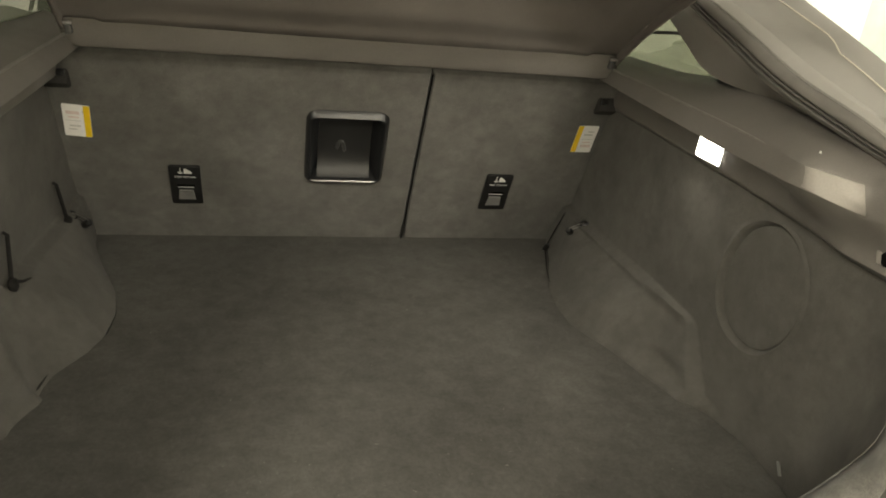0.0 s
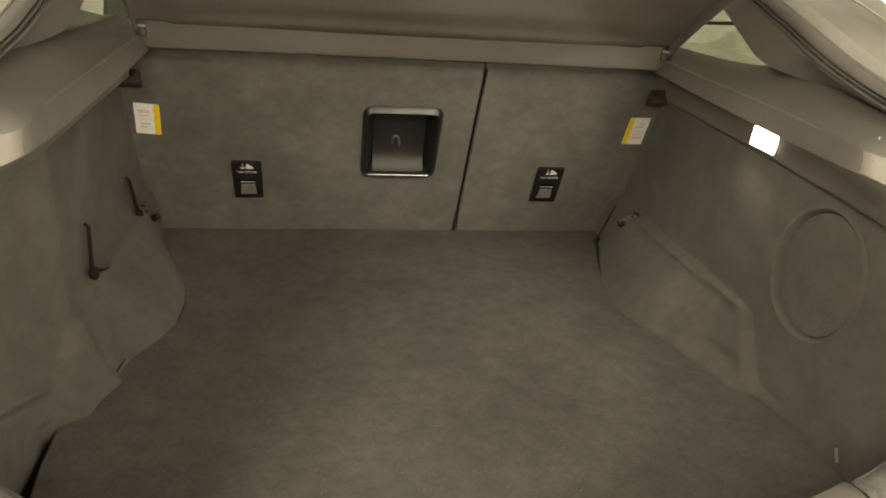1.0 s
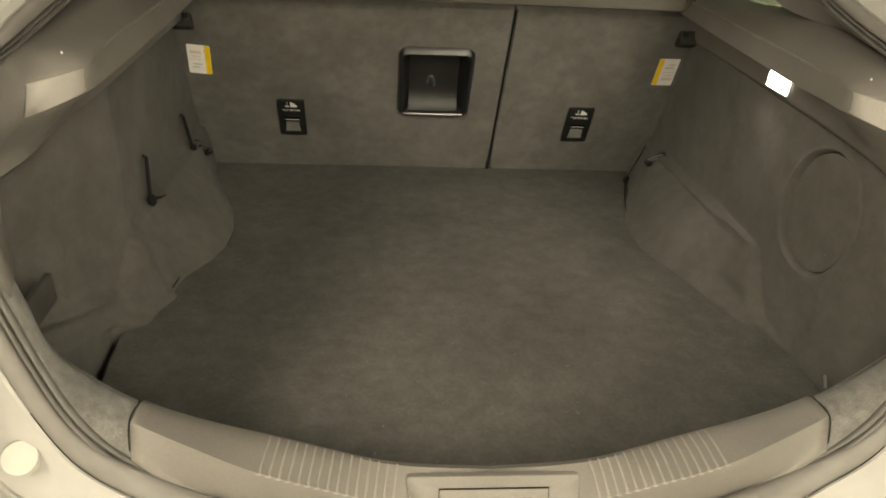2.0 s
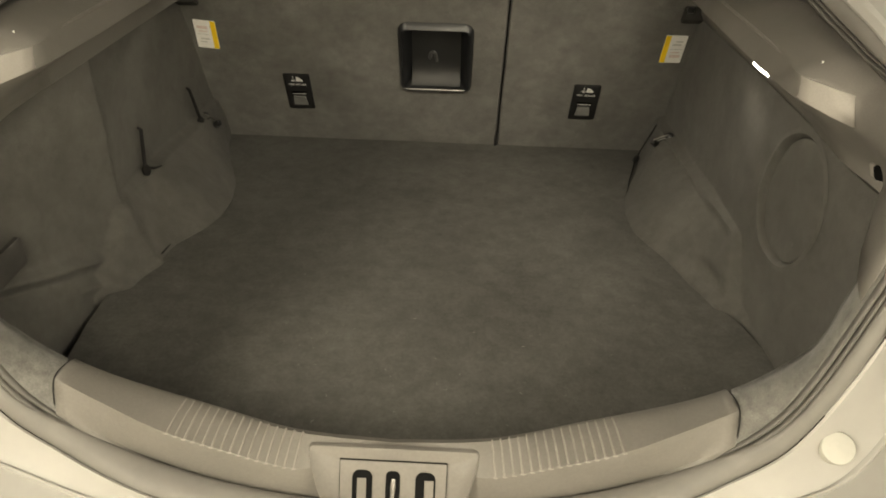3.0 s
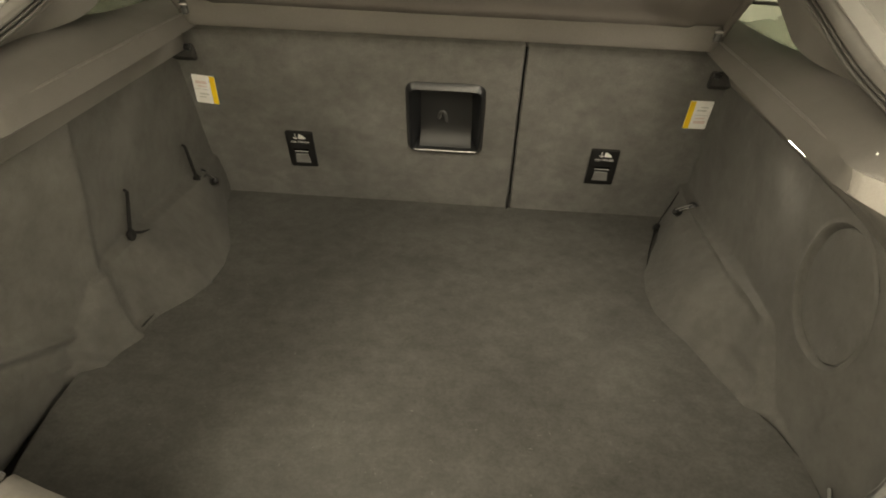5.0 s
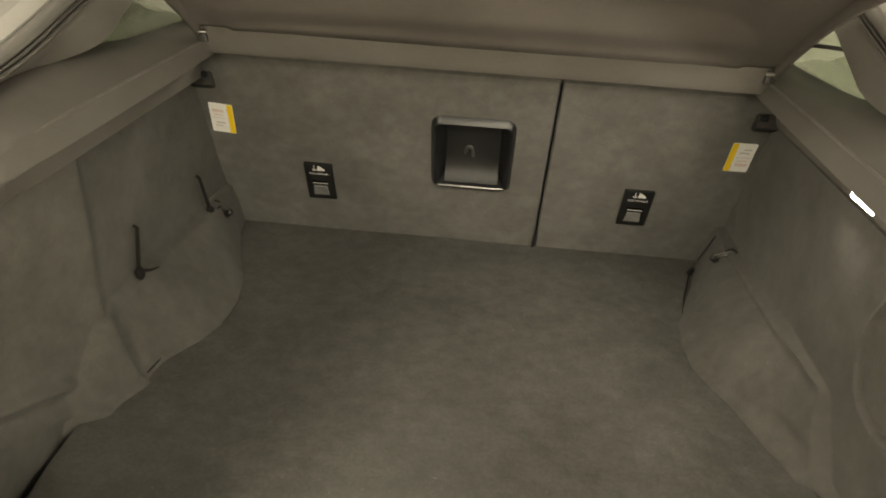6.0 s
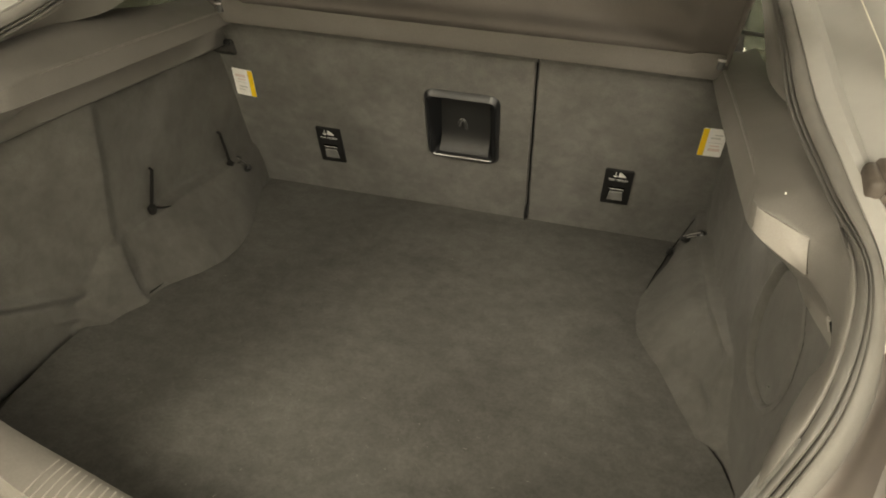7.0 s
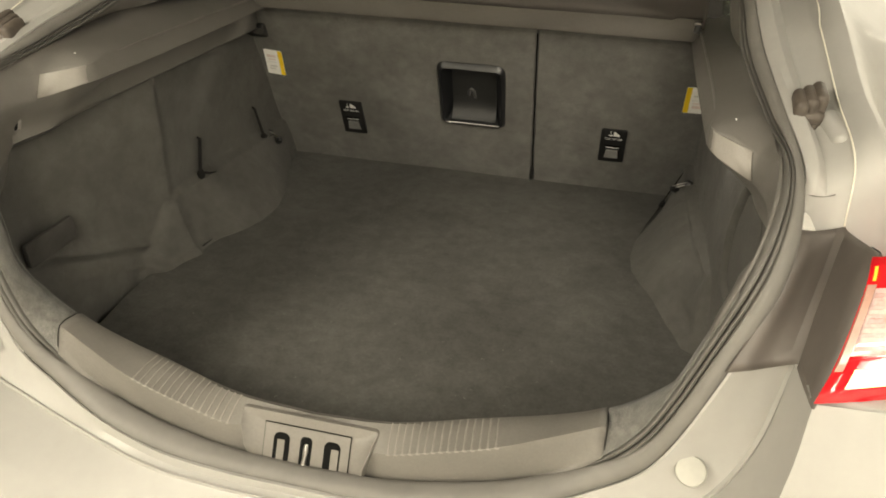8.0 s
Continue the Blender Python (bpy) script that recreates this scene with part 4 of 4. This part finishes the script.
for side in SIDES:
    part("roof_gutter", gutter(side), PAINT, body, "silver painted water gutter")
    part("seam_bead", seam_bead(side), SEALANT, body, "pale bead of seam sealant")
    thick(part("gutter_panel", black_panel(side), GUTTER_PLASTIC, body, "dark plastic panel beside the tail lamp"), .003, 0)
    part("panel_joint", tube([Vector((side * .517, -.2545, .4245)), Vector((side * .524, -.2555, .4240)), Vector((side * .534, -.2550, .4245)), Vector((side * .544, -.2510, .4265))], .0007, 6, taper=[.5, 1, .6, 1.2]), FLANGE, body, "thin joint across the gutter")
    axis = Vector((-.20 * side, -.69, .69)).normalized()
    across = Vector((0, 0, 1)).cross(axis)
    stop_m = frame_at(Vector((.4463 * side, -.3855, .1425)), across, axis.cross(across))
    stop = thing("bump_stop", "round white rubber bump stop on the painted panel", "bump stop", "bump stops beside the opening")
    part("cap", stacked([(rounded_ring(.0325, .0325, .0162, 8), -.02), (rounded_ring(.0325, .0325, .0162, 8), .0090), (rounded_ring(.0305, .0305, .0152, 8), .0104), (rounded_ring(.020, .020, .0099, 8), .0108)], stop_m), STOP_RUBBER, stop)
    # ribbed rubber buffer on its bracket in the gutter
    buf = thing("gutter_buffer", "ribbed brown rubber buffer on a bracket in the gutter", "rubber buffer", "buffers in the gutters")
    bm = bmesh.new()
    for k in range(3):
        block(.0145, .040, .046, pose(side * (.511 + .010 * k), -.150 + .004 * k, .480 + .004 * k, 15, 0, 0), .007, 3, bm)
    block(.034, .034, .034, pose(side * .521, -.150, .474, 15, 0, 0), .008, 3, bm)
    part("rubber_body", bm, BROWN_RUBBER, buf)
    part("stem", tube([Vector((side * .524, -.166, .440)), Vector((side * .523, -.164, .474))], .009, 10), BROWN_RUBBER, buf)
    part("bracket", block(.026, .066, .026, pose(side * .549, -.172, .470, 12, 0, 12 * side), .010, 3), PAINT, buf, "silver painted bracket")


def lamp_point(a, b, side, lift=0.0):
    inner = at_fraction(LAMP_INNER, a)
    p = inner + Vector((.22 * b, .07 * b * b, .055 * b * (1 - .3 * a))) + Vector((-.2, -.9, .25)) * lift
    return Vector((p.x * side, p.y, p.z))


LAMP_INNER = spline([(.5200, -.4385, .2985), (.5350, -.4165, .3335), (.5510, -.3795, .3890), (.557, -.355, .411)], 8)


def lamp_patch(a0, a1, b0, b1, side, lift, skew=0.0):
    rows = []
    for i in range(9):
        a = a0 + (a1 - a0) * i / 8
        rows.append([lamp_point(a + skew * (k / 12), b0 + (b1 - b0) * k / 12, side, lift + (0 if 0 < i < 8 and 0 < k < 12 else -.002)) for k in range(13)])
    return loft(rows)


for side in SIDES:
    tail = thing("tail_lamp", "lit red tail lamp with clear bands on the silver car", "tail lamp", "tail lamps")
    thick(part("red_lens", lamp_patch(0, 1, 0, 1, side, .004), RED_LENS, tail, "red lens"), .02, -1 if side > 0 else 1)
    part("lower_light", lamp_patch(.13, .28, .075, .95, side, .0075), LAMP_STRIP, tail, "glowing lower band")
    band = part("clear_band", lamp_patch(.36, .68, .03, .95, side, .0075), CLEAR_LENS, tail, "pale clear band")
    part("edge_strip", lamp_patch(.27, .71, .0, .034, side, .0085), SALMON_EDGE, tail, "salmon edge of the lens")
    part("red_rib", lamp_patch(.335, .352, .03, .95, side, .009), RED_LENS, tail)
    for i in range(7):
        a0 = .385 + .040 * i
        part("flute", lamp_patch(a0, a0 + .026, .040 + .006 * (i % 2), .94, side, .0085), CLEAR_FACET if i % 3 else PINK_FACET, band)
    part("upper_light", lamp_patch(.76, .88, .075, .95, side, .0075), LAMP_STRIP, tail, "glowing upper band")
    part("amber_strip", lamp_patch(.74, .90, .014, .026, side, .0080), AMBER_STRIP, tail, "small amber strip")
    rows = []
    for k in range(13):
        p = lamp_point(0, k / 12, side)
        f = smoothstep(0, .3, k / 12)
        rows.append([p + Vector((0, .03, -.003 + .008 * f)), p + Vector((0, .012 - .013 * f, -.003)), p + Vector((0, .012 - .022 * f, -.006)), p + Vector((side * .004, .008 - .024 * f, -.022)), p + Vector((side * .012, .008 - .038 * f, -.09)), p + Vector((side * .02, .008 - .038 * f, -.25))])
    part("quarter_panel", loft(rows), PAINT, body, "silver painted panel under the tail lamp")

# ---- quarter windows ----
for side, number in ((-1, "1"), (1, "2")):
    win = tagged(new("window_" + number), "small clear quarter window beside the luggage shelf", "window", kind="structure")
    pane = part("pane", loft([flip([Vector((.528, y, .44)), Vector((.506, y, high))], side) for y, high in ((.10, .50), (.17, .525), (.33, .58), (.5, .62), (.75, .66))]), GLASS, win, smooth=False)
    thick(pane, .004)

# ---- small things on the linings ----


def tie_ring(side):
    ob = thing("tie_down_ring", "folded steel tie-down ring on black sockets", "tie-down ring", "tie-down rings")
    a, b = (Vector((-.514, .588, .096)), Vector((-.484, .578, .085))) if side < 0 else (Vector((.505, .556, .104)), Vector((.475, .561, .088)))
    out = Vector((-side * .55, -.65, .5))
    for p, r in ((a, .0100), (b, .0078)):
        part("socket", tube([p - out * .012, p, p + out * .006, p + out * .009], r, 14, taper=[1, 1, .9, .5]), BLACK, ob, "black plastic socket")
    for lift in (-.0042, .0042):
        rise = Vector((0, -.4, .9)) * lift
        part("bar", tube([a + out * .008 + rise, a.lerp(b, .5) + out * .010 + rise, b + out * .008 + rise], .0011, 8), STEEL, ob, "thin steel bar")


for side in SIDES:
    tie_ring(side)


def hanging_strap(top, low, tail):
    ob = thing("lining_strap", "black strap hanging from the felt lining to a clip", "strap", "straps on the side lining")
    top, low, tail = Vector(top), Vector(low), Vector(tail)
    part("webbing", tube([top + Vector((-.006, 0, .004)), top, top.lerp(low, .5), low], .0034, 8, taper=[.7, .9, 1, 1]), WEBBING, ob)
    part("clip", block(.013, .017, .021, pose(low.x + .003, low.y - .004, low.z - .006, 20, 0, 0), .006, 3), WEBBING, ob, "black plastic clip")
    part("loop_end", tube([low + Vector((.002, 0, -.003)), low.lerp(tail, .5) + Vector((.002, 0, -.004)), tail], .0027, 8, taper=[1, .9, .5]), WEBBING, ob)


hanging_strap((-.514, .272, .187), (-.511, .254, .124), (-.498, .294, .108))
hanging_strap((-.513, .518, .180), (-.510, .545, .108), (-.500, .575, .098))

# black straps beside the seat backs
belt = thing("release_strap", "black release strap beside the narrow seat back", "strap")
part("webbing", tube([Vector((.500, .655, .094)), Vector((.489, .655, .066)), Vector((.477, .655, .038)), Vector((.467, .654, .012))], .0016, 8, taper=[.6, 1, 1, .9]), WEBBING, belt)
part("end_clip", block(.012, .010, .018, pose(.466, .653, .010, 0, 25, 0), .004), BLACK, belt, "black end clip")
part("tail", tube([Vector((.464, .650, .006)), Vector((.449, .600, .004)), Vector((.432, .545, .003)), Vector((.417, .485, .003))], .0018, 6, taper=[1, .9, .8, .4]), WEBBING, belt, "loose end along the floor edge")
belt2 = thing("release_strap", "short black strap beside the wide seat back", "strap")
part("webbing", tube([Vector((-.5235, .6685, .1075)), Vector((-.517, .687, .070)), Vector((-.510, .7045, .0345))], .0022, 8, taper=[.4, 1, .6]), WEBBING, belt2)

# flat lid of a side pocket in the lining
pocket_lid = thing("side_pocket_lid", "dark rectangular pocket lid in the felt lining", "pocket lid")
part("panel", stacked([(rounded_ring(.105, .040, .004), -.003), (rounded_ring(.105, .040, .004), .003), (rounded_ring(.100, .036, .003), .004)], frame_at(Vector((-.5175, -.174, .169)), (0, 1, .04), (0, 0, 1))), POCKET_FELT, pocket_lid)

clip = thing("lining_clip", "small grey plastic clip at the foot of the side lining", "plastic clip")
part("body", block(.003, .005, .020, pose(.5225, -.131, .0245, -28, 0, 8), .0012), GREY_PLASTIC, clip)

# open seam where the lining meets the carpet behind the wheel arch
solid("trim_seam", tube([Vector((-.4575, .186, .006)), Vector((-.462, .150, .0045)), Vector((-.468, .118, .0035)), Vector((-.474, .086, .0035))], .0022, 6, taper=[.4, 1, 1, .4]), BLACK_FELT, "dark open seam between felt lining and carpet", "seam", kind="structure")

# lint on the carpet
lint_bm = bmesh.new()
rng = random.Random(5)
for k in range(120):
    if k < 50:
        x, y = rng.uniform(-.40, .40), rng.uniform(-.33, .62)
    else:
        x, y = rng.gauss(-.05, .17), rng.gauss(-.16, .11)
    if abs(x) > .40 or not -.32 < y < .62:
        continue
    a, length = rng.uniform(0, math.tau), rng.choice((.0005, .0007, .0007, .001, .0012, .0025))
    d = Vector((math.cos(a), math.sin(a), 0)) * length
    p = Vector((x, y, .0012))
    tube([p - d, p + Vector((d.y, -d.x, .0008)) * .3, p + d], rng.uniform(.0002, .00045), 4, lint_bm)
for p in (Vector((.5205, -.044, .184)), Vector((.474, .222, .082))):
    tube([p, p + Vector((-.0012, -.0008, .0006))], .0008, 5, lint_bm)
solid("lint", lint_bm, LINT_FIBRE, "pale lint and dust on the dark carpet", "lint", kind="stuff")

# ---- garage round the car ----
GX0, GX1, GY0, GY1, GZ0, GZ1 = -3.4, 3.4, -9.0, 4.6, -.65, 2.05


def plain(name, sx, sy, sz, x, y, z, mat, label, category):
    return solid(name, block(sx, sy, sz, pose(x, y, z)), mat, label, category, kind="structure", smooth=False)


# ground, ceiling, south and west walls are unseen; their tones steer the bounced light
plain("ground", GX1 - GX0 + .4, GY1 - GY0 + .4, .1, (GX0 + GX1) / 2, (GY0 + GY1) / 2, GZ0 - .05, CONCRETE, "unseen garage floor, pale to bounce light into the boot", "garage floor")
plain("ceiling", GX1 - GX0 + .4, GY1 - GY0 + .4, .1, (GX0 + GX1) / 2, (GY0 + GY1) / 2, GZ1 + .05, CEILING_PAINT, "unseen garage ceiling, grey to cut the bounced light", "ceiling")
plain("wall_north", GX1 - GX0, .1, GZ1 - GZ0, (GX0 + GX1) / 2, GY1 + .05, (GZ0 + GZ1) / 2, WHITE_WALL, "white garage wall", "wall")
plain("wall_south", GX1 - GX0, .1, GZ1 - GZ0, (GX0 + GX1) / 2, GY0 - .05, (GZ0 + GZ1) / 2, CONCRETE, "unseen garage wall, its tone set for the bounced light", "wall")
plain("wall_east", .1, GY1 - GY0, GZ1 - GZ0, GX1 + .05, (GY0 + GY1) / 2, (GZ0 + GZ1) / 2, WHITE_WALL, "white garage wall", "wall")
plain("wall_west", .1, GY1 - GY0, GZ1 - GZ0, GX0 - .05, (GY0 + GY1) / 2, (GZ0 + GZ1) / 2, CONCRETE, "unseen garage wall, its tone set for the bounced light", "wall")
plain("wall_panel", .04, .9, 1.5, GX1 - .02, 2.75, .1, GREEN_PANEL, "pale green panel on the white garage wall", "wall panel")
# made-up fixtures at the added lights, out of view
for gx, gy in ADDED_TUBES:
    fixture = thing("added_ceiling_light", "unseen white ceiling light, added to light the boot", "ceiling light", "garage lights")
    part("housing", block(.94, 1.66, .05, pose(gx, gy, CEILING_Z - .025), .008), WHITE_WALL, fixture)
    part("diffuser", block(.90, 1.6, .02, pose(gx, gy, CEILING_Z - .06), .006), TUBE_GLOW, fixture, "glowing diffuser")
